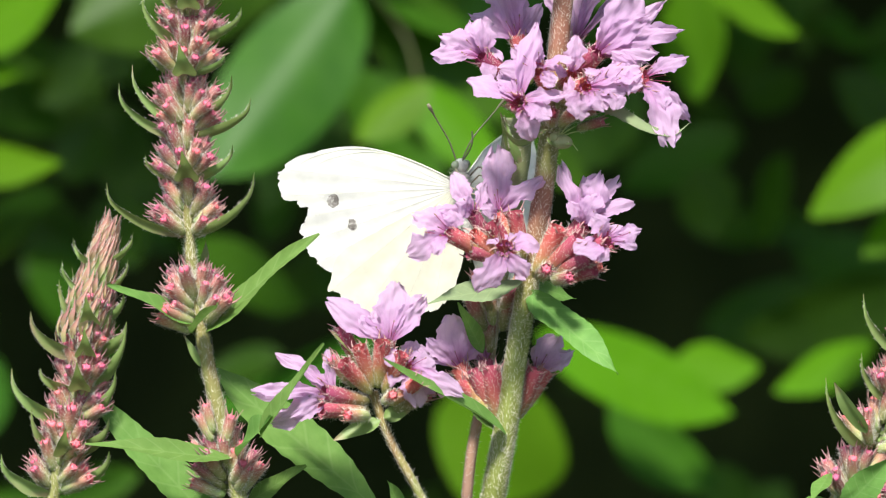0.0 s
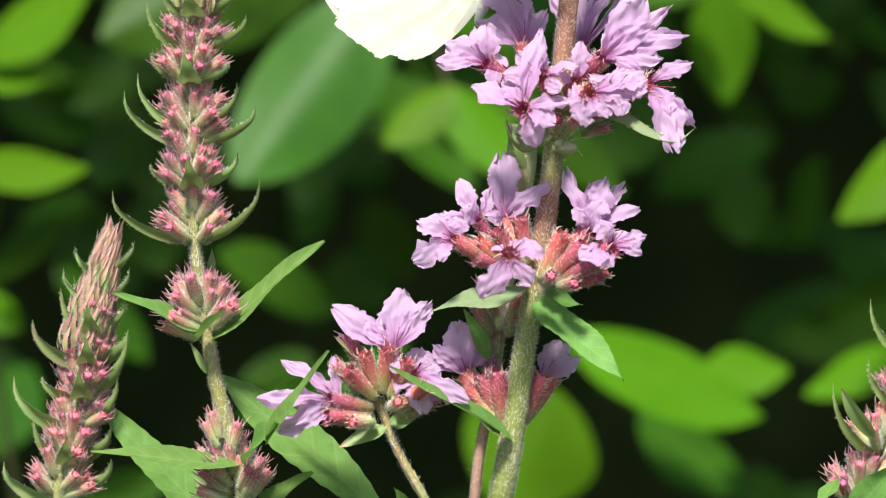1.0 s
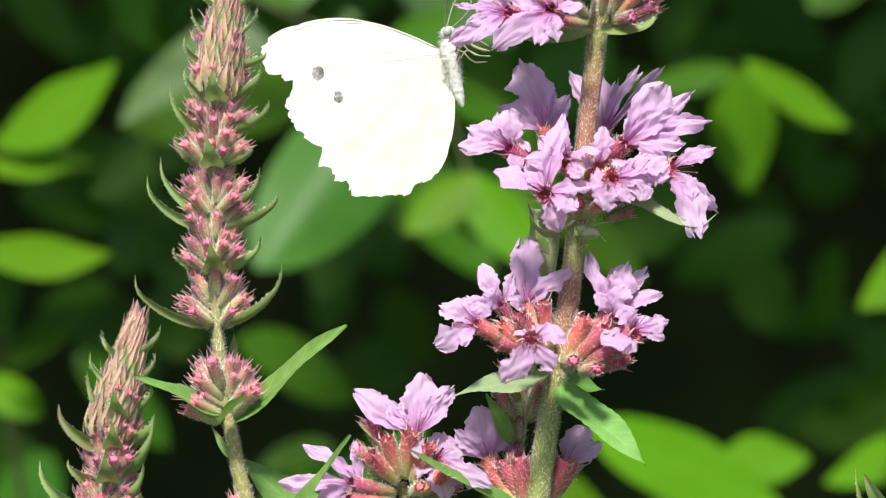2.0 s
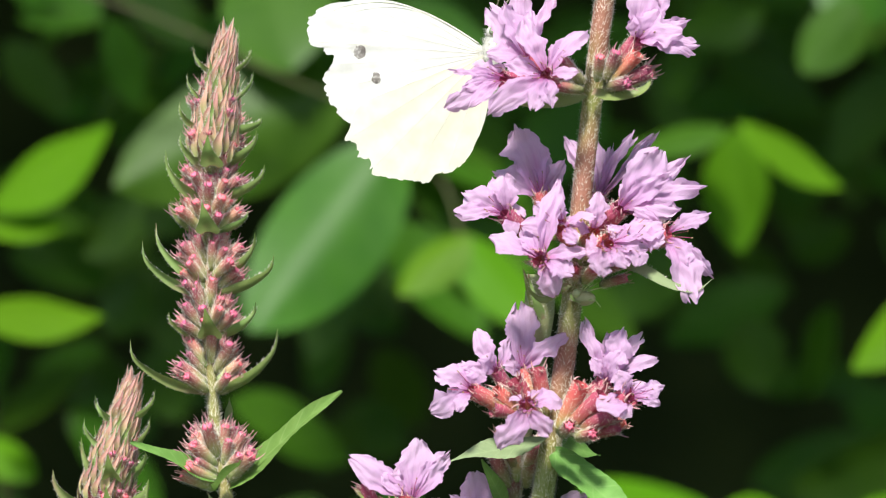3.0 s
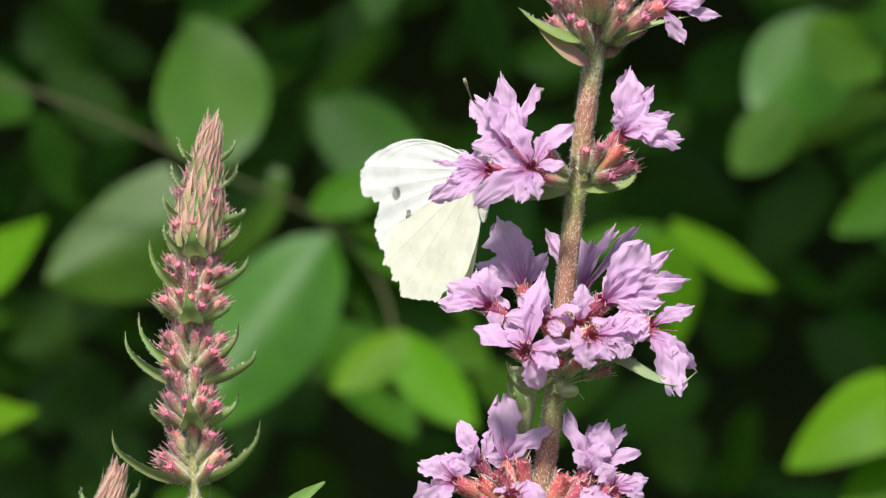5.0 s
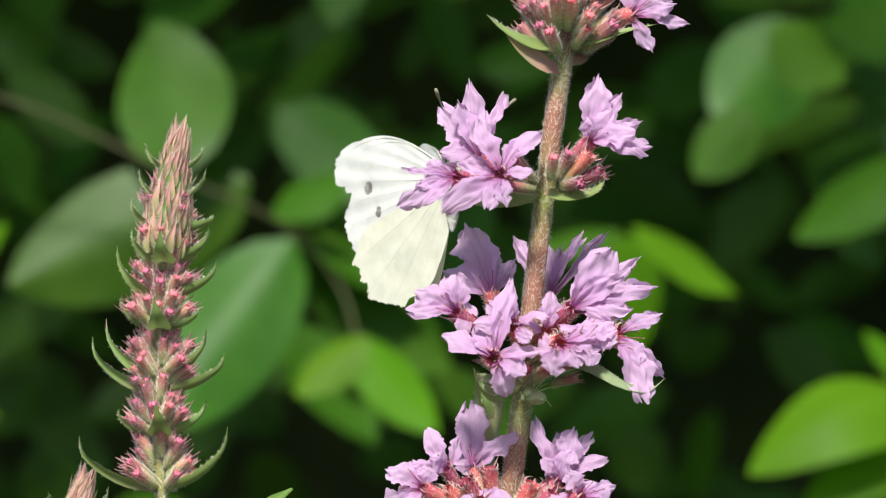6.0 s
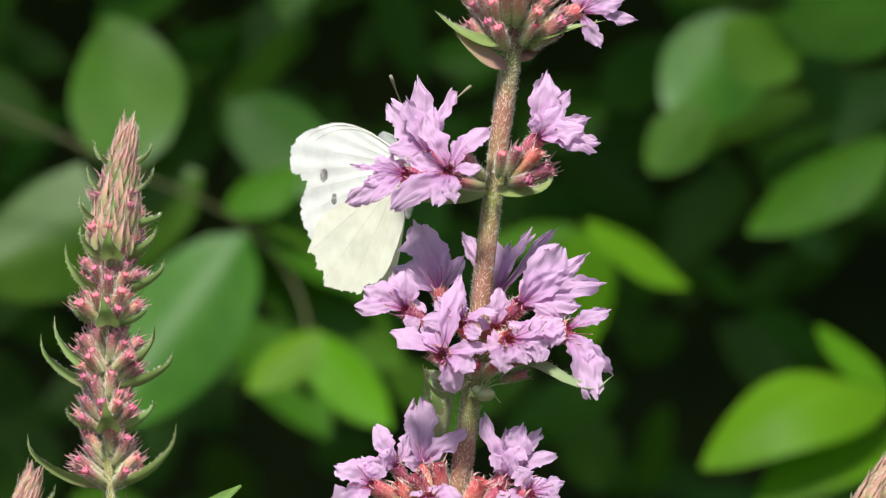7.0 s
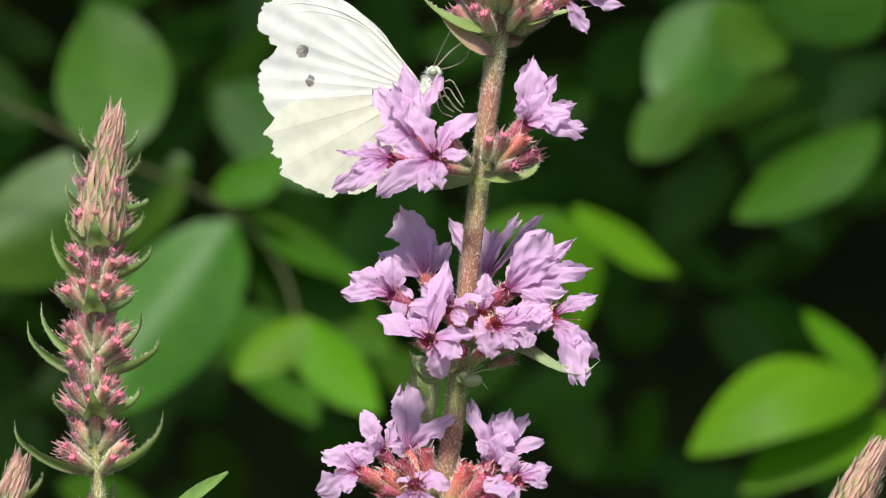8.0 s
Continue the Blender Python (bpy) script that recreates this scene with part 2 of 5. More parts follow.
def spline(points, n):
    """A smooth curve through the points (tangents weighted by the gaps between them), n samples."""
    p = [Vector(q) for q in points]
    gap = [max((b - a).length, 1e-9) for a, b in zip(p, p[1:])]
    slope = [(b - a) / g for a, b, g in zip(p, p[1:], gap)]
    tan = [slope[0]] + [(slope[i - 1] * gap[i] + slope[i] * gap[i - 1]) / (gap[i - 1] + gap[i]) for i in range(1, len(p) - 1)] + [slope[-1]]
    out = []
    for k in range(n):
        x = k / (n - 1) * len(gap)
        i = min(int(x), len(gap) - 1)
        t, g = x - i, gap[i]
        out.append(p[i] * (2 * t ** 3 - 3 * t * t + 1) + tan[i] * g * (t ** 3 - 2 * t * t + t)
                   + p[i + 1] * (3 * t * t - 2 * t ** 3) + tan[i + 1] * g * (t ** 3 - t * t))
    return out


def tube(bm, pts, radii, sides=8, ridge=0.0, cap=True):
    rings = []
    ref = Vector((0.3, 1, 0.1))
    for i, q in enumerate(pts):
        d = (pts[min(i + 1, len(pts) - 1)] - pts[max(i - 1, 0)]).normalized()
        u = d.cross(ref).normalized()
        v = d.cross(u)
        r = radii[i] if hasattr(radii, "__len__") else radii
        rings.append([bm.verts.new(q + (u * math.cos(a) + v * math.sin(a)) * r * (1 + ridge * math.cos(4 * a)))
                      for a in (2 * math.pi * k / sides for k in range(sides))])
    for r0, r1 in zip(rings, rings[1:]):
        for k in range(sides):
            bm.faces.new((r0[k], r0[(k + 1) % sides], r1[(k + 1) % sides], r1[k]))
    if cap:
        bm.faces.new(rings[0][::-1])
        bm.faces.new(rings[-1])
    return rings


def axis_frame(d, spin=0.0):
    """A turn whose z axis is d."""
    q = Vector((0, 0, 1)).rotation_difference(Vector(d).normalized())
    return q.to_matrix().to_4x4() @ Matrix.Rotation(spin, 4, "Z")


def hairs(bm, pts, radii, count, length, rnd, lift=2.0):
    """Fine stiff hairs standing off a stem."""
    n = len(pts)
    for _ in range(count):
        s = rnd.random() * (n - 1.001)
        i = int(s)
        q = pts[i].lerp(pts[i + 1], s - i)
        d = (pts[i + 1] - pts[i]).normalized()
        a = rnd.random() * 2 * math.pi
        u = d.cross(Vector((0.3, 1, 0.1))).normalized()
        o = u * math.cos(a) + d.cross(u) * math.sin(a)
        L = length * rnd.uniform(0.5, 1.2)
        w = d.cross(o) * 0.000038
        b0 = q + o * radii[i] * 0.95
        tip = b0 + (o + d * rnd.uniform(-0.2, lift) + w * rnd.uniform(-8000, 8000)).normalized() * L
        k = d * 0.00004
        vs = [bm.verts.new(v) for v in (b0 + w, b0 - w, b0 + k, tip)]
        bm.faces.new((vs[0], vs[1], vs[3]))
        bm.faces.new((vs[1], vs[2], vs[3]))
        bm.faces.new((vs[2], vs[0], vs[3]))


def leaf_mesh(name, base, tip, width, face, material, sag=0.0, fold=0.3, wave=0.05, rnd=None, peak=0.38, nl=14, nw=6, blunt=1.0,
              twist=0.0, teeth=0.0, arch=0.0):
    """A leaf blade from base to tip (metres), folded along its midrib; sag bows it along -face; peak is where it is broadest."""
    rnd = rnd or rng
    base, tip = Vector(base), Vector(tip)
    d = tip - base
    L = d.length
    d.normalize()
    face = Vector(face)
    face = (face - d * face.dot(d)).normalized()
    side = d.cross(face)
    ph = rnd.random() * 6.28
    bm = bmesh.new()
    uvl = bm.loops.layers.uv.new("uv")
    grid, uvs = [], {}
    e = math.log(0.5) / math.log(peak)
    for i in range(nl + 1):
        s = i / nl
        w = width * 0.5 * (math.sin(math.pi * s ** e) ** (0.9 * blunt)) if 0 < s < 1 else 0.0
        w = max(w, width * 0.02)
        tw = twist * (s - 0.3)
        sd = side * math.cos(tw) + face * math.sin(tw)
        fc = face * math.cos(tw) - side * math.sin(tw)
        c = base + d * (L * s) - face * (sag * L * (math.sin(math.pi * s * 0.5) ** 2 - 0.3 * s)) + face * (arch * L * math.sin(math.pi * s))
        row = []
        for j in range(-nw // 2, nw // 2 + 1):
            f = j / (nw / 2)
            off = w * f * (1 + teeth * ((i % 2) - 0.5) * (abs(f) > 0.9))
            z = abs(f) * w * fold + wave * width * f * f * math.sin(ph + s * 9 + (2 if f > 0 else 0))
            v = bm.verts.new(c + sd * off + fc * z)
            uvs[v] = (f, s)
            row.append(v)
        grid.append(row)
    for r0, r1 in zip(grid, grid[1:]):
        for j in range(nw):
            fa = bm.faces.new((r0[j], r0[j + 1], r1[j + 1], r1[j]))
            for lo in fa.loops:
                lo[uvl].uv = uvs[lo.vert]
    return mesh_of(name, bm, material)


def leaf(name, parent, base, tip, width, face=(0, -0.8, 0.6), material=None, label="", **kw):
    """A leaf as a part of a plant; base and tip as (x, z, y) in millimetres."""
    b, t = at(*base), at(*tip)
    f = axis_along_y(t - b, face)
    inv = f.to_3x3().inverted()
    L = (t - b).length
    if material is None or material is LEAF_GREY:
        kw = {"nl": 24, "teeth": 0.07, "wave": 0.09, **kw}
    me = leaf_mesh(name, (0, 0, 0), (0, L, 0), width * 0.001, inv @ Vector(face), material or LEAF, **kw)
    return link_part(name, me, parent, Matrix.Translation(b) @ f, label)


def axis_along_y(d, face):
    y = Vector(d).normalized()
    z = Vector(face)
    z = (z - y * z.dot(y)).normalized()
    x = y.cross(z)
    return Matrix((x, y, z)).transposed().to_4x4()


# ---- setting ----
def ground():
    bm = bmesh.new()
    xs = [-400, -60, -12, -4, -2, -1, -0.5, 0, 0.5, 1, 2, 4, 12, 60, 400]
    g = [[bm.verts.new((x, y, 0.03 * noise.noise((x * 2, y * 2, 0)) if abs(x) < 10 and abs(y) < 10 else 0)) for x in xs] for y in xs]
    for a, b in zip(g, g[1:]):
        for j in range(len(xs) - 1):
            bm.faces.new((a[j], a[j + 1], b[j + 1], b[j]))
    tagged(link_part("ground", mesh_of("ground", bm, SOIL), None, Matrix()), "dark soil and low green growth under the plants", "ground", "", "structure")


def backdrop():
    """A near-black block standing for the shrubbery's depth, its shade put into the colour."""
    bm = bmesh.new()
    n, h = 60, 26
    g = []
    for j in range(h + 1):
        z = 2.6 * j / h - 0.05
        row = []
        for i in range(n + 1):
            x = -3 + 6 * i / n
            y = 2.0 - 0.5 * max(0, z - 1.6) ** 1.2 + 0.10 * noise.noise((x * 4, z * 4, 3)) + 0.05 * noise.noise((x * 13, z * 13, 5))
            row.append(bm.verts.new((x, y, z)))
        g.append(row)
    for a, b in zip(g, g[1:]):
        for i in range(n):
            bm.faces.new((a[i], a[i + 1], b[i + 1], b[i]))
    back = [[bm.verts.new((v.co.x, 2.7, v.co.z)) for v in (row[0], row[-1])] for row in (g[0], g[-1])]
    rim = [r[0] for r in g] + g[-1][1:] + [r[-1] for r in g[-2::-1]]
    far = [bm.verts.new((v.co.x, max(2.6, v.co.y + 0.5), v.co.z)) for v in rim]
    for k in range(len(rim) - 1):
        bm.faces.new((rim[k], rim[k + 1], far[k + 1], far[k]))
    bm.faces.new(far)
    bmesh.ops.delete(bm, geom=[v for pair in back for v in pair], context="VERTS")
    tagged(link_part("backdrop", mesh_of("backdrop", bm, SHADE), None, Matrix()), "near-black block behind the shrubbery, coloured to stand for its shade", "backdrop", "", "structure")


ground()
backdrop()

# ---- pieces of the loosestrife ----
def petal_mesh(k):
    """A crinkled, clawed petal along +y, one long and one broad, its face +z; curl is set by the kind."""
    r = random.Random(100 + k)
    bm = bmesh.new()
    uvl = bm.loops.layers.uv.new("uv")
    uvs = {}
    nl, nw = 24, 14
    curl = (0.12, 0.3, 0.55)[k % 3] * r.uniform(0.8, 1.2)
    skew = r.uniform(-0.16, 0.16)
    ph, ph2 = r.random() * 6, r.random() * 6
    full = r.uniform(0.5, 0.68)                  # where it is broadest
    g = []
    for i in range(nl + 1):
        s = i / nl
        if s < full:
            w = 0.22 + 0.78 * math.sin(math.pi * 0.5 * (s / full)) ** 1.15
        else:
            w = math.cos(math.pi * 0.5 * (s - full) / (1.015 - full)) ** 0.42
        row = []
        for j in range(nw + 1):
            f = j / (nw / 2) - 1
            edge = 3 if f > 0 else 9
            rag = 1 + (0.55 * noise.noise((s * 5.0, k * 5 + edge, 1)) + 0.24 * noise.noise((s * 15, k * 5 + edge, 7))) * abs(f) * min(1, s * 2.5)
            x = 0.5 * w * f * rag + skew * (s * s - 0.4 * s) + 0.03 * math.sin(ph2 + s * 6)
            lobes = 0.15 * noise.noise((f * 2.2, k * 4, 2)) + 0.06 * noise.noise((f * 6, k * 4, 5)) - 0.05 * f * f
            y = s + lobes * max(0, s - 0.45) * 2.0
            z = -curl * s * s + 0.5 * curl * s + 0.16 * w * (abs(f) ** 1.4) * (0.6 - s) \
                + 0.15 * s * noise.noise((f * 1.0 + k * 3, s * 2.2, k)) + 0.07 * noise.noise((f * 2.6 + k * 7, s * 4.6, k + 9)) * min(1, s * 3) + 0.022 * noise.noise((f * 6 + k, s * 11, k + 5)) * s \
                + 0.035 * f * f * s * math.sin(ph + s * 17 + (2 if f > 0 else 0)) - 0.03 * math.exp(-(f * 5) ** 2) * (1 - s)
            v = bm.verts.new((x, y, z))
            uvs[v] = (f, s)
            row.append(v)
        g.append(row)
    for a, b in zip(g, g[1:]):
        for j in range(nw):
            fa = bm.faces.new((a[j], a[j + 1], b[j + 1], b[j]))
            for lo in fa.loops:
                lo[uvl].uv = uvs[lo.vert]
    return mesh_of("petal", bm, PETAL)


def calyx_mesh(name, length, r0, r1, ribs, teeth, tip_mat, material, seed, fuzz=40, reach=1.5):
    """A ribbed hairy tube along +z with thread-like teeth at its mouth; a knot of petal tips in the mouth when it is a bud."""
    r = random.Random(seed)
    bm = bmesh.new()
    sides, n = ribs * 2, 7
    rings = []
    for i in range(n + 1):
        q = i / n
        rad = r0 + (r1 - r0) * q ** 0.7 + 0.12 * r1 * math.sin(math.pi * q)
        if i == 0:
            rad *= 0.55
        rings.append([bm.verts.new((rad * (1.10 if k % 2 else 0.90) * math.cos(math.pi * 2 * k / sides), rad * (1.10 if k % 2 else 0.90) * math.sin(math.pi * 2 * k / sides), length * q))
                      for k in range(sides)])
    for a, b in zip(rings, rings[1:]):
        for k in range(sides):
            bm.faces.new((a[k], a[(k + 1) % sides], b[(k + 1) % sides], b[k]))
    bm.faces.new(rings[0][::-1])
    for k in range(teeth):
        a = math.pi * 2 * (k + r.uniform(-0.2, 0.2)) / teeth
        top = length * r.uniform(1 + 0.5 * (reach - 1), reach)
        curl, lean = r.uniform(-0.5, 1.0), r.uniform(-0.6, 0.6)
        prev = None
        for q in (0.0, 0.25, 0.5, 0.75, 0.9, 1.0):
            out = r1 * (1.0 + 0.5 * math.sin(q * 1.9) - curl * q ** 3)
            w = r1 * (0.15 * (1 - q) ** 0.7 + 0.035)
            ar = a + lean * q
            o, tg = Vector((math.cos(ar), math.sin(ar), 0)), Vector((-math.sin(ar), math.cos(ar), 0))
            c = o * out + Vector((0, 0, length * 0.95 + (top - length * 0.95) * q * (1 - 0.25 * curl * q)))
            tri = [bm.verts.new(c + v) for v in (tg * w, -tg * w, -o * w)]
            if prev:
                for v in range(3):
                    bm.faces.new((prev[v], prev[(v + 1) % 3], tri[(v + 1) % 3], tri[v])).material_index = 3
            prev = tri
    if tip_mat:          # six folded petal tips, a small star
        lobes = 12
        dome = []
        for i, (h, rr) in enumerate(((0.90, 0.80), (1.00, 0.74), (1.05, 0.45), (1.00, 0.12))):
            dome.append([bm.verts.new((r1 * rr * (1.22 if k % 2 else 0.80) * math.cos(math.pi * 2 * k / lobes), r1 * rr * (1.22 if k % 2 else 0.80) * math.sin(math.pi * 2 * k / lobes),
                                       length * (h + (0.03 if k % 2 else -0.02)))) for k in range(lobes)])
        for a, b in zip(dome, dome[1:]):
            for k in range(lobes):
                bm.faces.new((a[k], a[(k + 1) % lobes], b[(k + 1) % lobes], b[k])).material_index = 1
        bm.faces.new(dome[-1]).material_index = 1
    for _ in range(fuzz):
        a, q = r.random() * 6.28, r.uniform(0.05, 1.0)
        rad = r0 + (r1 - r0) * q ** 0.7
        o = Vector((math.cos(a), math.sin(a), 0))
        b0 = o * rad + Vector((0, 0, length * q))
        tg = Vector((-o.y, o.x, 0)) * 0.000022
        tip = b0 + (o + Vector((0, 0, r.uniform(0.1, 1.8)))).normalized() * r.uniform(0.0003, 0.0009)
        vs = [bm.verts.new(v) for v in (b0 + tg, b0 - tg, b0 + Vector((0, 0, 0.00005)), tip)]
        for f in ((0, 1, 3), (1, 2, 3), (2, 0, 3)):
            bm.faces.new([vs[v] for v in f]).material_index = 2
    return mesh_of(name, bm, material, tip_mat or material, HAIR, TOOTH)


PETALS = [petal_mesh(k) for k in range(24)]
FLOWER_CALYX = [calyx_mesh("flower", 0.0066, 0.00058, 0.0010, 8, 6, None, CALYX, 40 + k, 520, 1.14) for k in range(4)]
BUDS = [calyx_mesh("bud", 0.0047 * f, 0.00055 * f, 0.00076 * f, 7, 7, BUD_TIP, BUD, 60 + k, 380, 1.34) for k, f in enumerate((1.0, 0.92, 1.08, 0.97))]


def stamens_mesh(k):
    r = random.Random(300 + k)
    bm = bmesh.new()
    for i in range(7):
        a = i * 0.9 + r.uniform(-0.2, 0.2)
        o = Vector((math.cos(a), math.sin(a), 0))
        L = r.choice((0.0010, 0.0018, 0.0028)) * r.uniform(0.8, 1.1)
        pts = [o * 0.0005 + Vector((0, 0, -0.002)), o * 0.0008 + Vector((0, 0, L * 0.4)), o * (0.0010 + L * 0.16) + Vector((0, 0, L))]
        tube(bm, spline(pts, 5), 0.000045, 4)
        n0 = len(bm.faces)
        bmesh.ops.create_icosphere(bm, subdivisions=1, radius=0.00015, matrix=Matrix.Translation(pts[-1]) @ Matrix.Diagonal((0.7, 0.7, 1.3, 1)))
        bm.faces.ensure_lookup_table()
        for f in bm.faces[n0:]:
            f.material_index = 1
    return mesh_of("stamens", bm, STAMEN, ANTHER)


STAMENS = [stamens_mesh(k) for k in range(4)]


def bloom(plant, base, mouth, petals, seed):
    """A loosestrife flower: a red calyx tube from base to mouth, and petals from its mouth to the tips given.
    base, mouth: (x, z, y); petals: (tip x, z, y, width, roll in degrees, curl)."""
    r = random.Random(seed)
    b, m = at(*base), at(*mouth)
    dv = (m - b).normalized()
    turn = axis_frame(dv, r.random() * 6.28)
    size = (m - b).length / 0.0066
    thick = min(1.45, max(size, 0.95))
    cal = link_part("flower", FLOWER_CALYX[seed % 4], plant, Matrix.Translation(b) @ turn @ Matrix.Diagonal((thick, thick, size, 1)),
                    "open lilac flower with crinkled strap petals")
    for x, z, y, width, roll, curl in petals:
        tip = at(x, z, y)
        start = m + ((tip - m).normalized() - dv * 0.4) * 0.0007
        d = tip - start
        a = radians(roll)
        face = Vector((math.sin(a) * 0.9, -math.cos(a), 0.35 + r.uniform(-0.2, 0.3)))
        kind = 3 * r.randrange(8) + (0 if curl < 0.2 else 1 if curl < 0.34 else 2)
        link_part("petal", PETALS[kind], cal, Matrix.Translation(start) @ axis_along_y(d, face) @ Matrix.Diagonal((width * 0.00110, d.length, d.length, 1)))
    link_part("stamen_tuft", STAMENS[seed % 4], cal, Matrix.Translation(m) @ turn, "dark red thread-like stamens")
    return cal


def bud(plant, base, d, size, r, label=""):
    if size >= 1.3:
        return link_part("calyx", FLOWER_CALYX[r.randrange(4)], plant, Matrix.Translation(base) @ axis_frame(d, r.random() * 6.28) @ Matrix.Scale(size * 0.72, 4),
                         "red hairy calyx tube")
    return link_part("bud", BUDS[r.randrange(4)], plant, Matrix.Translation(base) @ axis_frame(d, r.random() * 6.28) @ Matrix.Scale(size, 4), label)


def ring_of_buds(plant, centre, axis, n, reach, size, rise, seed, tiers=1):
    """Buds round a node; rise: how far they point along the stem."""
    r = random.Random(seed)
    c = at(*centre)
    ax = Vector(axis).normalized()
    u = ax.cross(Vector((0, 1, 0.01))).normalized()
    v = ax.cross(u)
    for t in range(tiers):
        for k in range(n):
            a = 2 * math.pi * (k + 0.5 * t + r.uniform(-0.3, 0.3)) / n
            o = u * math.cos(a) + v * math.sin(a)
            d = o * (1 - rise * (0.75 + 0.2 * t)) + ax * rise * r.uniform(0.75, 1.35)
            bud(plant, c + o * reach * 0.001 * (1 - 0.1 * t) * r.uniform(0.7, 1.15) + ax * 0.001 * (t * 2.1 * size - (0.5 if tiers > 2 else 0) + r.uniform(-0.8, 0.8)), d, size * r.uniform(0.8, 1.12), r)


def stem(plant, points, radii, material, label="", hair=900, hair_len=0.0009, seed=1, name="stem", n=60, sides=12):
    """A ridged hairy stem through points (x, z, y)."""
    pts = spline([at(*p) for p in points], n)
    rr = [0.00084 * float(np.interp(i / (n - 1), np.linspace(0, 1, len(radii)), radii)) for i in range(n)]
    inv = parent_world(plant).inverted()
    lp = [inv @ p for p in pts]
    bm = bmesh.new()
    tube(bm, lp, rr, sides, 0.05)
    s = part(name, bm, material, plant, label)
    if hair:
        bm = bmesh.new()
        keep = [(p, q) for p, q, w in zip(lp, rr, pts) if w.z > 0.98]
        hairs(bm, [k[0] for k in keep], [k[1] for k in keep], hair, hair_len, random.Random(seed))
        h = part("hairs", bm, HAIR, s, "fine pale bristly hairs")
        h["kind"] = "stuff"
    return pts


def blade_mesh(name, pts, width, side, material, peak=0.3, fold=0.35, n=12):
    """A slender blade along the curve through pts (metres, from its base), its breadth along side, drawn out to a thread."""
    line = spline([Vector(q) for q in pts], n + 1)
    bm = bmesh.new()
    rows = []
    for i, c in enumerate(line):
        t = i / n
        d = (line[min(i + 1, n)] - line[max(i - 1, 0)]).normalized()
        u = Vector(side)
        u = (u - d * u.dot(d)).normalized()
        w = 0.5 * width * (0.45 + 0.55 * math.sin(math.pi * 0.5 * t / peak) if t < peak else 0.05 + 0.95 * (1 - (t - peak) / (1 - peak)) ** 1.25)
        up = u.cross(d)
        rows.append([bm.verts.new(c + u * w * f + up * w * fold * f * f) for f in (-1, -0.5, 0, 0.5, 1)])
    for a, b in zip(rows, rows[1:]):
        for k in range(4):
            bm.faces.new((a[k], a[k + 1], b[k + 1], b[k]))
    hair = random.Random(int(width * 1e7))
    for _ in range(70):          # a fringe of short pale hairs
        i, f = hair.randrange(n - 1), hair.choice((0, 4))
        q = rows[i][f].co.lerp(rows[i + 1][f].co, hair.random())
        o = (rows[i][f].co - rows[i][2].co).normalized()
        d = (line[i + 1] - line[i]).normalized()
        tip = q + (o + d * hair.uniform(-0.2, 0.9)).normalized() * hair.uniform(0.0002, 0.0005)
        vs = [bm.verts.new(v) for v in (q + d * 0.000025, q - d * 0.000025, q + Vector((0, 0.00004, 0)), tip)]
        for tri in ((0, 1, 3), (1, 2, 3), (2, 0, 3)):
            bm.faces.new([vs[v] for v in tri]).material_index = 1
    return mesh_of(name, bm, material, HAIR)


def bract_along(plant, pts, width, material, label=""):
    """A narrow bract along points (x, z, y), its face up and towards the open side."""
    base = at(*pts[0])
    line = [at(*q) - base for q in pts]
    d = line[-1].normalized()
    side = d.cross(Vector((0, -0.75, 0.65)))
    return link_part("bract", blade_mesh("bract", line, width * 0.001, side, material), plant, Matrix.Translation(base), label)


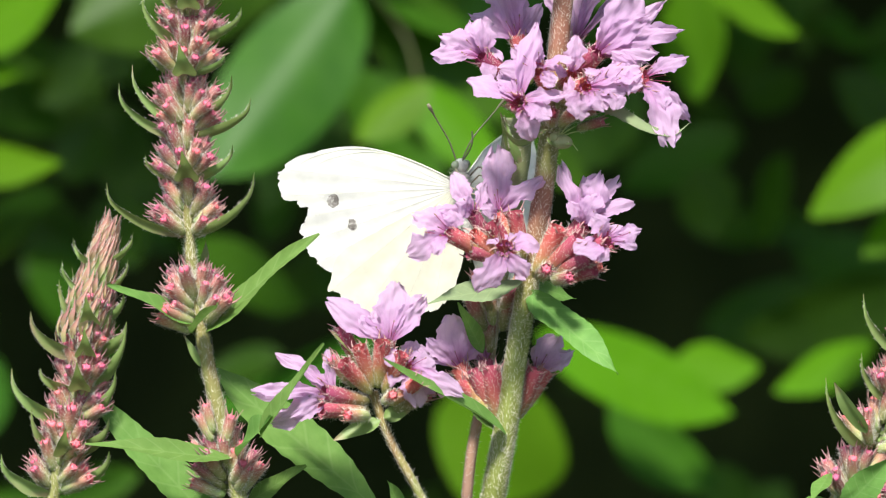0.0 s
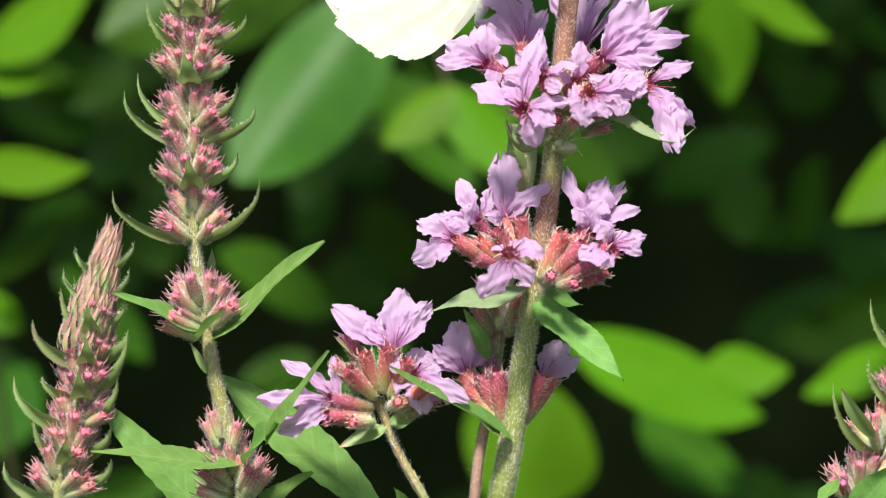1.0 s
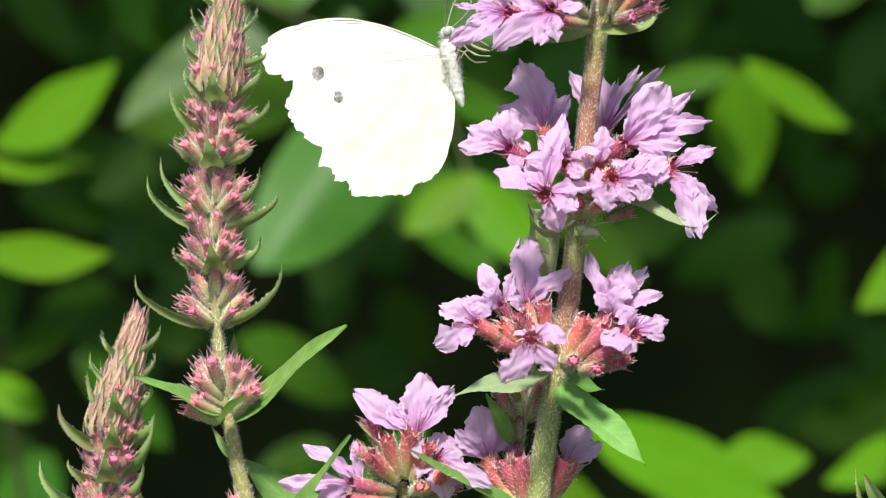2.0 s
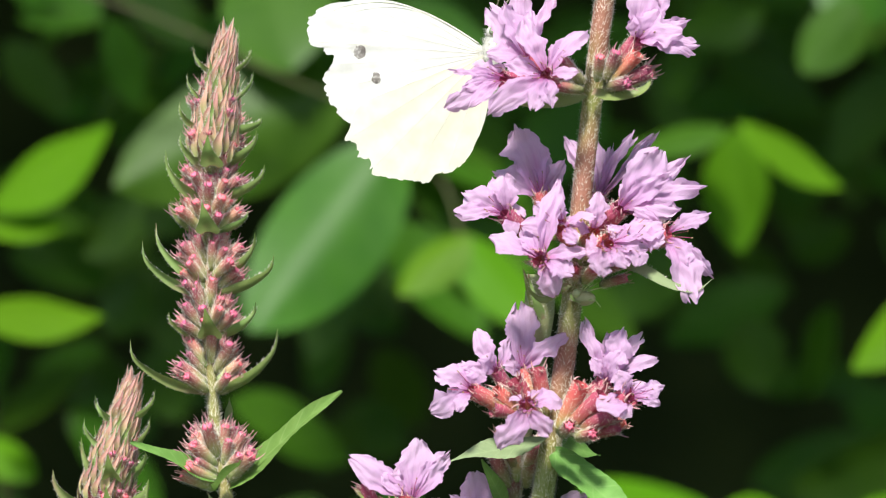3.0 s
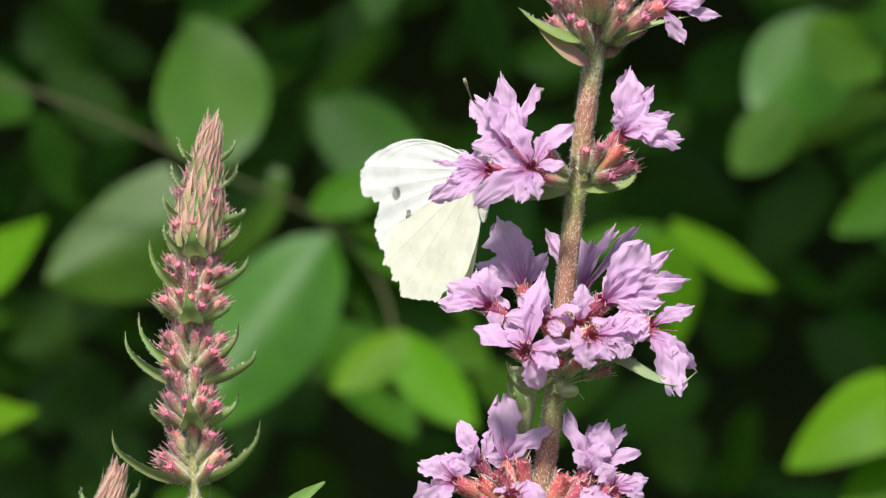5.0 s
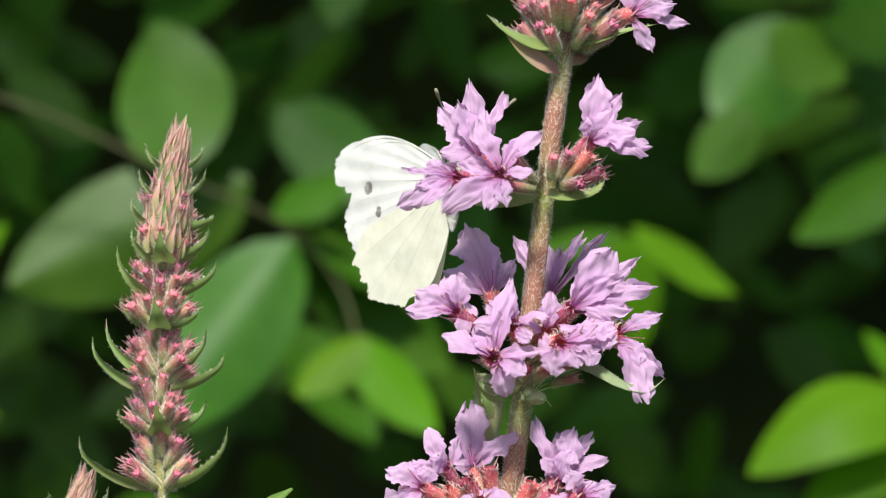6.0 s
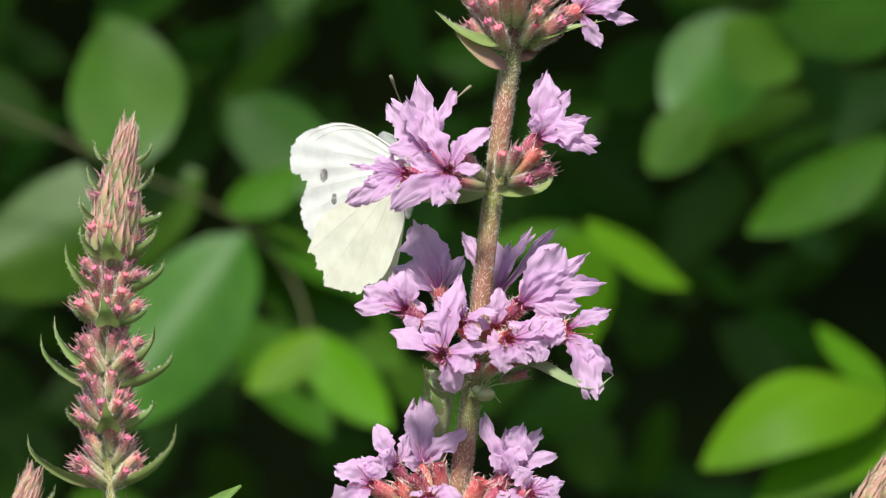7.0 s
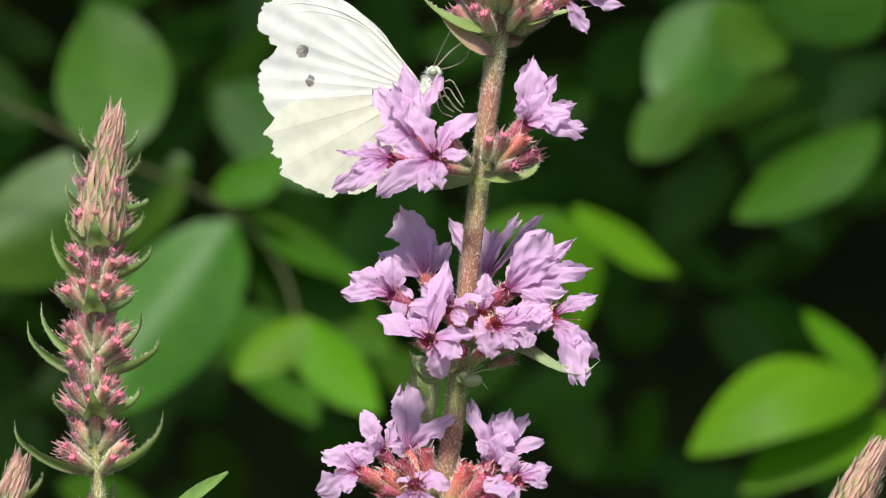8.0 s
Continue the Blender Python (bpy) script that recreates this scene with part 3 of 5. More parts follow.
# ---- the flowering loosestrife ----
def flowering_plant():
    p = root("loosestrife_plant", 0.0, 0.0, 0.0, "tall purple loosestrife stem with whorls of lilac flowers", "flower")
    stem(p, [(-10, -1085, 30), (-4, -400, 12), (3.2, -110, 4), (5.4, -60, 2.5), (7.0, -43.7, 2), (8.5, -33.7, 0), (9.7, -27.2, 0), (11.3, -16.0, 0), (12.7, -6.7, 0), (14.3, 2.5, 0), (15.9, 15.7, 0),
             (17.3, 30.5, 0), (18.8, 44.1, 0), (20.4, 57.5, 0), (21.7, 66.3, 0), (22.9, 76.6, 0), (24.0, 86.1, 0)],
         [2.6, 2.4, 2.3, 2.25, 2.1, 2.0, 1.95, 1.85, 1.8, 1.75, 1.7, 1.65, 1.6, 1.6, 1.5, 1.3, 1.0], STEM, "green and red-brown hairy square stem", 17000, 0.00065, 3, n=110)
    # whorl in the middle
    bloom(p, (13.2, 22.6, 2), (11.4, 29.1, 5), [(8.1, 39, 7, 5.1, -8, 0.1), (12.1, 36.2, 8, 2.7, 12, 0.2), (14.9, 33.9, 5, 2.1, 20, 0.1), (4.9, 32.8, 6, 3.5, -20, 0.2), (10.1, 33.3, 9, 2.4, 0, 0.3)], 11)
    bloom(p, (12.1, 21.6, -1), (6, 26.3, -4), [(-0.8, 26.9, -5, 2.7, 25, 0.2), (0.5, 29.6, -3, 3.5, -15, 0.3), (4.4, 31.3, -2, 2.4, -10, 0.2), (6.6, 31.5, -5, 3.5, 20, 0.5), (7.5, 23.7, -6, 2.4, 30, 0.4), (8.9, 27.3, -3, 2.7, -25, 0.4)], 12)
    bloom(p, (13.3, 18.8, -4), (10.9, 19.8, -11), [(13.7, 31.5, -8, 2.9, 10, 0.35), (4.1, 23.7, -9, 3.5, 20, 0.4), (8.4, 24.7, -7, 2.1, -20, 0.2), (13.1, 14.7, -11, 3.2, -8, 0.3), (15.4, 18.4, -12, 3.5, 25, 0.35), (17.5, 21.6, -10, 2.4, -30, 0.5), (8.9, 23.3, -9, 2.9, 30, 0.3)], 13)
    bloom(p, (16.9, 21.8, 0), (18.6, 23.6, -6), [(13.5, 26, -7, 2.7, 70, 0.3), (18.8, 27.3, -5, 2.2, -50, 0.2), (19.7, 28.8, -7, 2.6, 15, 0.35), (16.4, 24.5, -8, 1.9, -20, 0.3)], 14)
    bloom(p, (16, 20.9, -2), (13.9, 24.4, -8), [(10.4, 27.4, -8, 2.6, -20, 0.4), (8.9, 24.7, -10, 2.6, 15, 0.3), (13.2, 27.6, -6, 2.4, 20, 0.3), (18, 26.6, -10, 2.9, 60, 0.4), (15.8, 22.5, -11, 2.1, -20, 0.3)], 15)
    bloom(p, (16.8, 19.4, -2), (24.3, 22.6, -9), [(26.1, 27, -7, 2.4, 10, 0.3), (28.1, 22.7, -10, 2.9, -30, 0.4), (24.5, 19.5, -12, 2.7, 20, 0.4), (20.9, 23.8, -11, 2.2, -15, 0.3)], 16)
    bloom(p, (17.2, 20.2, -3), (20.6, 22.1, -11), [(28, 25.2, -9, 4.0, -35, 0.3), (26.1, 21.7, -11, 2.7, 20, 0.4), (23.1, 19.2, -12, 3.0, 25, 0.35), (18.9, 18, -12, 3.5, -10, 0.45), (17.1, 21.3, -10, 3.2, -30, 0.4), (22.1, 24.8, -8, 2.4, 20, 0.2)], 17)
    bloom(p, (17.7, 21.9, 0), (22.4, 27, -4), [(28, 35.2, -5, 5.0, 20, 0.3), (31.5, 34.6, -2, 2.4, -15, 0.3), (33.4, 30.9, -5, 3.7, -30, 0.3), (25.5, 32.8, 0, 3.2, -20, 0.2), (29.6, 28.2, -7, 3.5, 35, 0.4), (28.4, 31.8, -8, 2.9, 10, 0.3), (29.5, 25.9, -3, 2.4, -50, 0.2)], 18)
    bloom(p, (16.8, 22.7, 4), (20, 28.9, 8), [(22.3, 36.5, 10, 1.6, 30, 0.2), (24.3, 38.8, 9, 1.9, -25, 0.2), (28.4, 38.2, 10, 1.6, 30, 0.3), (19.8, 36.6, 11, 2.2, 5, 0.1), (14.8, 38, 11, 2.1, -15, 0.2)], 19)
    bloom(p, (18, 20.6, -2), (29.1, 23.3, -6), [(34.2, 27, -6, 2.6, -30, 0.3), (32.9, 14.5, -10, 3.8, 15, 0.25), (34.8, 17.4, -7, 2.1, -20, 0.25), (25.2, 26.9, -9, 1.9, 15, 0.25), (31.2, 19.5, -9, 3.2, -25, 0.3)], 20)
    ring_of_buds(p, (16.2, 17.3, 0), (0.1, 0, 1), 9, 3.4, 0.9, 0.35, 21)
    # whorl below it
    bloom(p, (7.8, -1.9, -4), (1.4, 1.6, -6), [(-3.1, 4.7, -6, 3.4, -15, 0.3), (-4.2, -1.1, -7, 3.5, 20, 0.35), (-0.7, -0.7, -9, 2.1, -20, 0.3), (0, 5.5, -4, 2.1, 20, 0.3), (2.4, 4.3, -7, 2.7, 10, 0.4)], 25)
    bloom(p, (8.2, -0.8, -1), (4.9, 4.2, -3), [(2.2, 9.8, -3, 2.7, -8, 0.2), (-0.1, 5, -5, 1.9, 35, 0.3), (7, 8.6, -1, 1.9, 25, 0.3), (3.1, 5.7, -6, 2.9, 15, 0.3)], 26)
    bloom(p, (11.1, -0.8, 0), (8.6, 4.3, 0), [(8.2, 13.6, 2, 4.5, 3, 0.1), (13.4, 9.2, -4, 2.6, -25, 0.35), (6.6, 7.5, 4, 2.2, -10, 0.2), (11.2, 7.9, 5, 2.1, 15, 0.2), (6.9, 4.9, -4, 2.1, 30, 0.3)], 27)
    bloom(p, (10.3, -3, -6), (9.1, -0.2, -13), [(5.7, -6.3, -14, 3.5, 12, 0.35), (11.9, -4.4, -14, 2.6, -20, 0.35), (14.1, 0.8, -11, 3.4, -15, 0.3), (7, 1.2, -10, 1.9, 25, 0.3), (11.2, 1.7, -9, 2.1, -10, 0.3)], 28)
    bloom(p, (15, -3.1, -2), (20.5, 2.7, -4), [(17.4, 11.4, -3, 2.2, 10, 0.25), (20.7, 9.8, -1, 1.8, -15, 0.2), (23.1, 9.7, -5, 3.5, 5, 0.25), (24.8, 9.7, -3, 2.4, -20, 0.3), (27, 6.7, -4, 2.6, -25, 0.3), (19.1, 5.8, -6, 2.4, 20, 0.4), (21.9, 6.6, -7, 2.9, -10, 0.35)], 29)
    bloom(p, (15.2, -4.3, -3), (23.7, 0.8, -9), [(28.2, 2.2, -9, 2.4, -20, 0.3), (27.6, -0.1, -10, 1.8, 25, 0.3), (21.9, 4, -10, 2.9, 10, 0.4), (19.6, -0.7, -11, 3.7, -25, 0.35), (22.2, -1.8, -11, 2.4, 20, 0.4), (25.5, 3, -8, 2.1, -30, 0.3)], 30)
    r = random.Random(5)
    for (b, d, s) in [((13.7, -4.7, -4), (0.4, 0.9, -0.3), 1.7), ((14.5, -4.5, -5), (0.7, 0.7, -0.4), 1.7), ((15.3, -4.7, -5), (0.85, 0.45, -0.5), 1.6),
                      ((16.1, -5.1, -4), (0.95, 0.25, -0.4), 1.4), ((14.1, -4.7, -7), (0.2, 0.3, -1), 1.1), ((16.1, -5.1, -6), (0.5, 0.15, -1), 1.1),
                      ((11.3, -3.1, -4), (-0.5, 0.8, -0.4), 1.6), ((10.5, -3.1, -3), (-0.8, 0.6, -0.3), 1.6), ((9.7, -2.3, -3), (-0.9, 0.2, -0.5), 1.3),
                      ((17.3, -4.7, -2), (1, 0.3, -0.1), 1.3), ((12.1, -2.3, -3), (-0.2, 1, -0.3), 1.5)]:
        bud(p, at(*b), (d[0], d[2], d[1]), s, r)
    # lowest whorl, half hidden
    bloom(p, (8, -24.6, 1), (3.2, -18, 4), [(2, -10.4, 4, 4.6, -5, 0.15), (-1, -13.9, 3, 2.7, -20, 0.2), (-4.1, -14.7, 5, 2.2, 25, 0.3), (5.3, -13.2, 6, 3.2, 15, 0.2)], 31)
    bloom(p, (8.5, -24.4, 3), (7, -17.3, 6), [(6.3, -12.5, 8, 3.2, 10, 0.2), (4.4, -14.3, 8, 3.5, -15, 0.2), (5.6, -21.1, 2, 1.9, 10, 0.2)], 32)
    bloom(p, (10.3, -25.1, 4), (14.4, -18.8, 5), [(17, -13.3, 5, 3.5, -10, 0.2), (19.4, -15.7, 4, 2.4, 20, 0.3), (14.9, -14.7, 7, 2.2, 10, 0.2)], 33)
    for (b, d, s) in [((8.7, -25.8, 1), (-0.12, 1, -0.1), 1.25), ((8.3, -25.4, 2), (-0.35, 0.9, -0.1), 1.2), ((7.7, -24.8, 3), (-0.65, 0.75, -0.1), 1.05),
                      ((11.3, -25.4, 3), (0.35, 0.9, -0.1), 1.2), ((11.7, -24.8, 4), (0.5, 0.8, 0.1), 1.15)]:
        dv = Vector((d[0], d[2], d[1]))
        link_part("calyx", FLOWER_CALYX[r.randrange(4)], p, Matrix.Translation(at(*b)) @ axis_frame(dv) @ Matrix.Scale(s, 4), "long red hairy calyx tube")
    for (b, d, s) in [((8.1, -12.0, 5), (-0.1, 1, -0.2), 1.1),
                      ((9.3, -12.8, 5), (0.2, 1, -0.3), 1.2), ((6.9, -12.8, 5), (-0.4, 0.9, -0.3), 1.1), ((7.7, -16.0, 6), (0, 1, 0), 1.2)]:
        bud(p, at(*b), (d[0], d[2], d[1]), s, r)
    # whorl above the middle
    bloom(p, (14.8, 44, -3), (11.6, 45.5, -9), [(8.7, 53.2, -9, 3.2, 10, 0.25), (17.3, 52.6, -6, 2.9, -15, 0.25), (15.9, 46.1, -11, 2.1, 15, 0.3), (6.1, 47.6, -7, 2.7, -20, 0.3), (4, 41.1, -11, 3.5, 15, 0.35), (9.7, 41.3, -12, 2.7, -25, 0.4), (12.5, 41.9, -12, 2.6, 20, 0.4), (13.6, 50.4, -5, 1.6, 30, 0.2)], 21)
    bloom(p, (14, 44.7, 1), (9.1, 48, -2), [(3.9, 55.4, -2, 3.7, -15, 0.35), (6.7, 55.6, -4, 3.5, 20, 0.3), (8.1, 59.1, -1, 2.7, 5, 0.15), (12.5, 58.2, 1, 1.9, -30, 0.25), (4.6, 49.6, -5, 3.2, -20, 0.4), (10.5, 54.4, -4, 2.7, 20, 0.2)], 22)
    bloom(p, (12.7, 44.3, 0), (5.8, 45.1, -4), [(-1.2, 46.9, -5, 1.4, 25, 0.3), (1.5, 46.7, -3, 3.4, -20, 0.3), (-2, 41.7, -6, 2.9, 15, 0.4), (1.4, 42, -7, 2.1, -25, 0.3), (4.3, 47.6, -2, 2.4, 15, 0.2), (0.7, 44.1, -6, 2.1, 60, 0.3)], 23)
    bloom(p, (20.3, 45.3, -1), (24.8, 50.6, -4), [(26.2, 60.1, -3, 3.7, 5, 0.2), (29.3, 58.1, -1, 2.6, -15, 0.3), (27.7, 54.1, -6, 3.2, 15, 0.4), (32, 53.9, -3, 2.4, 20, 0.3), (33, 50.6, -5, 2.4, -25, 0.3), (32.1, 49.3, -7, 2.1, 30, 0.3), (29.7, 52.1, -8, 3.2, -35, 0.4), (24.2, 53.7, -5, 2.1, -20, 0.3)], 24)
    for (b, d, s) in [((20.4, 44.8, -3), (0.3, 0.9, -0.5), 1.1), ((20.8, 44.6, -3), (0.7, 0.7, -0.4), 1.3), ((21.2, 44.2, -2), (0.9, 0.35, -0.4), 1.3),
                      ((20.4, 43.9, -4), (0.6, 0.1, -0.9), 1.0), ((19.0, 44.8, -5), (0.1, 0.8, -0.7), 1.0), ((17.2, 44.4, -4), (-0.6, 0.6, -0.6), 1.1),
                      ((17.2, 43.6, -4), (-0.8, 0.1, -0.6), 1.0), ((22.0, 44.0, 2), (0.9, 0.5, 0.3), 1.2), ((16.0, 44.0, -3), (-0.8, 0.3, -0.5), 1.2)]:
        bud(p, at(*b), (d[0], d[2], d[1]), s, r)
    # topmost whorl and what goes on above it
    ring_of_buds(p, (21.4, 63.3, 0), (0.1, 0, 1), 10, 2.6, 1.15, 0.5, 81, tiers=2)
    ring_of_buds(p, (21.5, 65.9, 0), (0.1, 0, 1), 9, 3.4, 1.15, 0.55, 82, tiers=2)
    bloom(p, (24, 66.5, -2), (30.8, 68.7, -3), [(36.5, 70.3, -4, 2.6, 10, 0.3), (33.2, 63.8, -5, 2.2, -20, 0.3), (38.5, 68.2, -3, 2.4, 25, 0.3), (29.5, 73.5, -3, 3.0, 5, 0.3), (34.5, 74.5, -1, 2.8, -15, 0.2)], 91)
    bloom(p, (22.5, 67.5, -1), (25.2, 72.6, -2), [(27.0, 80.5, -1, 3.2, 10, 0.2), (31.5, 77.5, -2, 3.0, -20, 0.3), (21.5, 79.0, -3, 2.8, 15, 0.3), (27.5, 75.0, -6, 2.8, 20, 0.4)], 92)
    for j in range(5):
        ring_of_buds(p, (22.6, 75.0, 0) if j == 0 else (23 + j * 0.9, 76 + 5.5 * j, 0), (0.1, 0, 1), 8, 2.4 - 0.3 * j, 1.1 - 0.12 * j, 0.5, 84 + j, tiers=2)
    # leaves and bracts
    leaf("leaf", p, (12.9, -7.0, -1), (24.9, -18.9, -9), 5.6, (0.2, -0.75, 0.6), sag=-0.12, fold=0.25, wave=0.10, peak=0.36, teeth=0.06, label="green pointed leaf bent downwards")
    leaf("leaf", p, (12.1, -5.5, -2), (-1.5, -9.7, -4), 4.5, (-0.2, -0.6, 0.75), LEAF_GREY, sag=-0.15, fold=0.15, wave=0.08, label="grey-green leaf")
    leaf("leaf", p, (9.9, -27.1, -2), (-6.4, -14.3, -16), 3.8, (-0.2, -0.6, 0.8), sag=0.1, fold=0.5, wave=0.05, label="narrow green leaf folded along its midrib")
    leaf("leaf", p, (9.7, -27.2, 2), (2.9, -20.0, 6), 3.2, (-0.2, -0.8, 0.5), fold=0.3)
    leaf("leaf", p, (13.7, -6.3, 4), (20.0, -8.3, 6), 3.4, (0.2, -0.6, 0.7), fold=0.2)
    leaf("leaf", p, (6.7, -16.0, 4), (3.0, -8.6, 2), 2.4, (0.3, -0.9, 0.2), fold=0.4)
    leaf("leaf", p, (16.1, -12.0, 5), (14.1, -9.5, 8), 3.0, (0.2, -0.6, 0.7), fold=0.2)
    for a, b, w in [((15.3, 16.1, -2), (9.7, 16.5, -4), 1.6), ((16.1, 15.3, -2), (18.5, 14.1, -5), 2.6), ((11.7, 11.3, 2), (9.5, 18.1, 2), 1.4),
                    ((21.2, 63.1, 2), (26.0, 65.9, 5), 3.0)]:
        bract_along(p, [a, tuple(0.5 * (u + v) - d for u, v, d in zip(a, b, (0, 0.8, 0.6))), b], w, BRACT)
    bract_along(p, [(20.1, 63.6, -2), (15.5, 64.5, -4), (11.9, 66.6, -4), (10.0, 68.3, -4)], 2.1, BRACT)
    bract_along(p, [(21.7, 64.2, -2), (25.9, 65.0, -4), (29.9, 66.3, -4), (34.4, 67.4, -3)], 1.9, BRACT)
    bract_along(p, [(20.4, 60.8, -1), (16.6, 62.0, -3.5), (14.1, 64.0, -4), (12.4, 66.2, -4)], 3.2, BRACT_PINK, "pinkish boat-shaped bract under the whorl")
    bract_along(p, [(21.4, 61.6, 0), (23.4, 62.4, 1), (24.9, 63.6, 2), (25.9, 64.6, 2)], 2.4, BRACT_PINK)
    bract_along(p, [(18.6, 43.4, -3), (21.9, 42.6, -6), (24.7, 43.1, -6), (26.2, 44.2, -5), (26.8, 45.6, -4)], 2.1, BRACT)
    bract_along(p, [(18.0, 43.6, 0), (13.4, 41.9, -3), (10.2, 41.5, -3), (5.4, 42.3, -2)], 3.2, BRACT)
    bract_along(p, [(19.5, 19.9, -4), (25.2, 18.3, -7), (29.8, 15.9, -9), (33.0, 15.5, -9), (35.0, 17.1, -9)], 2.0, LEAF_GREY, "thin grey-green leaf with a curled tip")
    bract_along(p, [(14.8, 15.6, -3), (11.2, 14.0, -4), (9.5, 15.6, -4), (8.6, 18.4, -4)], 1.2, BRACT)
    return p


def side_branch():
    """The slender branch with its own whorl beside the main stem."""
    p = root("loosestrife_branch", 0.0, 0.0, 0.0, "slender loosestrife branch topped by lilac flowers and red buds", "flower")
    stem(p, [(4, -1085, -10), (2, -300, -9), (-0.3, -39.3, -8), (-3.1, -33.7, -8), (-6.3, -28.0, -7), (-7.7, -24.8, -6), (-9.0, -20.8, -6)], [1.2, 1.0, 0.75, 0.7, 0.65, 0.7, 0.8],
         STEM_GREEN, "thin green hairy stem", 900, 0.0007, 5, n=60, sides=8)
    bloom(p, (-6.6, -18.5, -6), (-7, -13.6, -9), [(-15, -7.5, -9, 3.7, -15, 0.3), (-5.7, -5.2, -8, 4.2, 10, 0.15), (-1.8, -7.1, -8, 3.0, 25, 0.3), (-8.7, -8.9, -7, 2.6, -20, 0.2), (-6.3, -16.3, -12, 1.8, 10, 0.4), (-10.4, -10, -10, 2.4, 20, 0.3)], 34)
    bloom(p, (-9.6, -23.4, -7), (-14.5, -21.1, -9), [(-25.8, -19.7, -9, 2.7, 15, 0.3), (-23.4, -24.3, -10, 3.5, -25, 0.3), (-22, -14.5, -8, 2.1, 25, 0.35), (-15.8, -14.4, -7, 1.6, -20, 0.35), (-18.5, -17.3, -6, 2.2, 10, 0.3), (-19.9, -23.1, -12, 2.7, 30, 0.3)], 35)
    bloom(p, (-5.9, -19, -5), (-4.1, -17, -8), [(2.6, -19.7, -10, 2.9, -15, 0.35), (-2.6, -21.4, -11, 3.5, 25, 0.4), (-6.5, -19, -11, 1.9, -20, 0.3), (-0.8, -16.4, -8, 3.0, 10, 0.3), (-3.8, -13.3, -6, 2.2, -10, 0.3), (0, -21.5, -7, 2.1, 20, 0.3)], 36)
    r = random.Random(9)
    for (b, d, s) in [((-9.5, -22.0, -8), (-0.9, 0.2, -0.4), 1.5), ((-9.9, -23.2, -8), (-0.95, 0.05, -0.5), 1.5), ((-9.3, -20.8, -8), (-0.6, 0.7, -0.5), 1.4),
                      ((-9.0, -20.0, -8), (-0.3, 0.9, -0.4), 1.4), ((-8.3, -20.0, -8), (0.1, 0.95, -0.4), 1.5), ((-7.5, -20.8, -8), (0.4, 0.9, -0.4), 1.4),
                      ((-7.5, -22.0, -9), (0.3, 0.3, -0.9), 1.0), ((-6.7, -22.4, -8), (0.7, 0.6, -0.4), 1.3), ((-9.5, -24.0, -9), (-0.6, 0.1, -0.8), 1.1),
                      ((-11.5, -20.0, -7), (-0.6, 0.75, -0.2), 1.2), ((-10.7, -17.6, -6), (-0.45, 0.9, -0.1), 1.4), ((-6.3, -23.6, -6), (0.8, 0.4, 0), 1.2)]:
        bud(p, at(*b), (d[0], d[2], d[1]), s, r)
    for a, b, w in [((-7.9, -24.6, -8), (-14.4, -27.6, -9), 2.6), ((-7.5, -24.4, -7), (-3.9, -23.6, -6), 2.6), ((-9.9, -16.0, -6), (-15.1, -12.4, -7), 2.2)]:
        leaf("bract", p, a, b, w, (0, -0.7, 0.5), BRACT, sag=-0.1, fold=0.35, nl=9, nw=4)


def second_stem():
    p = root("loosestrife_shoot", 0.0, 0.0, 0.0, "pinkish young loosestrife shoot close behind the flowering stem", "plant")
    stem(p, [(0, -1085, 40), (2, -400, 16), (4.3, -39.3, 9), (5.3, -29.6, 8), (7.1, -20.8, 8), (8.5, -9.5, 7), (10.3, 3.3, 7), (11.2, 12.1, 6), (11.6, 17.6, 6)],
         [1.6, 1.4, 0.95, 0.9, 0.9, 1.1, 1.8, 2.6, 2.4], STEM_PALE, "pale pink-green stem", 900, 0.0007, 8, n=70, sides=8)
    ring_of_buds(p, (8.7, -10.7, 6), (0.15, 0, 1), 7, 1.6, 1.0, 0.6, 131)
    ring_of_buds(p, (8.7, -9.1, 6), (0.15, 0, 1), 6, 1.6, 0.9, 0.7, 132)
    leaf("leaf", p, (11.0, 11.3, 4), (8.9, 18.5, 2), 1.1, (-0.3, -0.9, 0.4), BRACT, fold=0.4)


# ---- the budding spikes ----
def claw(plant, centre, sign, out, up, r, width=2.2):
    """A bract that leaves its node sideways and bends up into a fine point."""
    pts = [(0, 0, 0), (sign * out * 0.36, r.uniform(-0.8, 0.0), up * 0.15), (sign * out * 0.72, r.uniform(-1.4, -0.2), up * 0.40), (sign * out * 0.95, r.uniform(-1.4, 0.2), up * 0.70),
           (sign * out * 0.99, r.uniform(-1.4, 0.4), up)]
    me = blade_mesh("bract", [Vector(q) * 0.001 for q in pts], width * 0.001, (sign * -0.5, -0.5, 0.7), BRACT)
    link_part("bract", me, plant, Matrix.Translation(at(*centre) + Vector((sign * 0.0008, -0.0008, 0))), "curved green bract with a thread-like tip")


YOUNG_BRACTS = [blade_mesh("young_bract", [(0, 0, 0), (0.0002, 0.0004, 0.0016), (0.00012 * (k - 2), 0.0004, 0.0031), (0.0003 * (k - 2), 0.0001 + 0.0006 * (k % 3), 0.0050)], 0.0012, (1, 0, 0), (YOUNG, YOUNG, BRACT, YOUNG, YOUNG)[k], 0.28, -0.5)
                for k in range(5)]


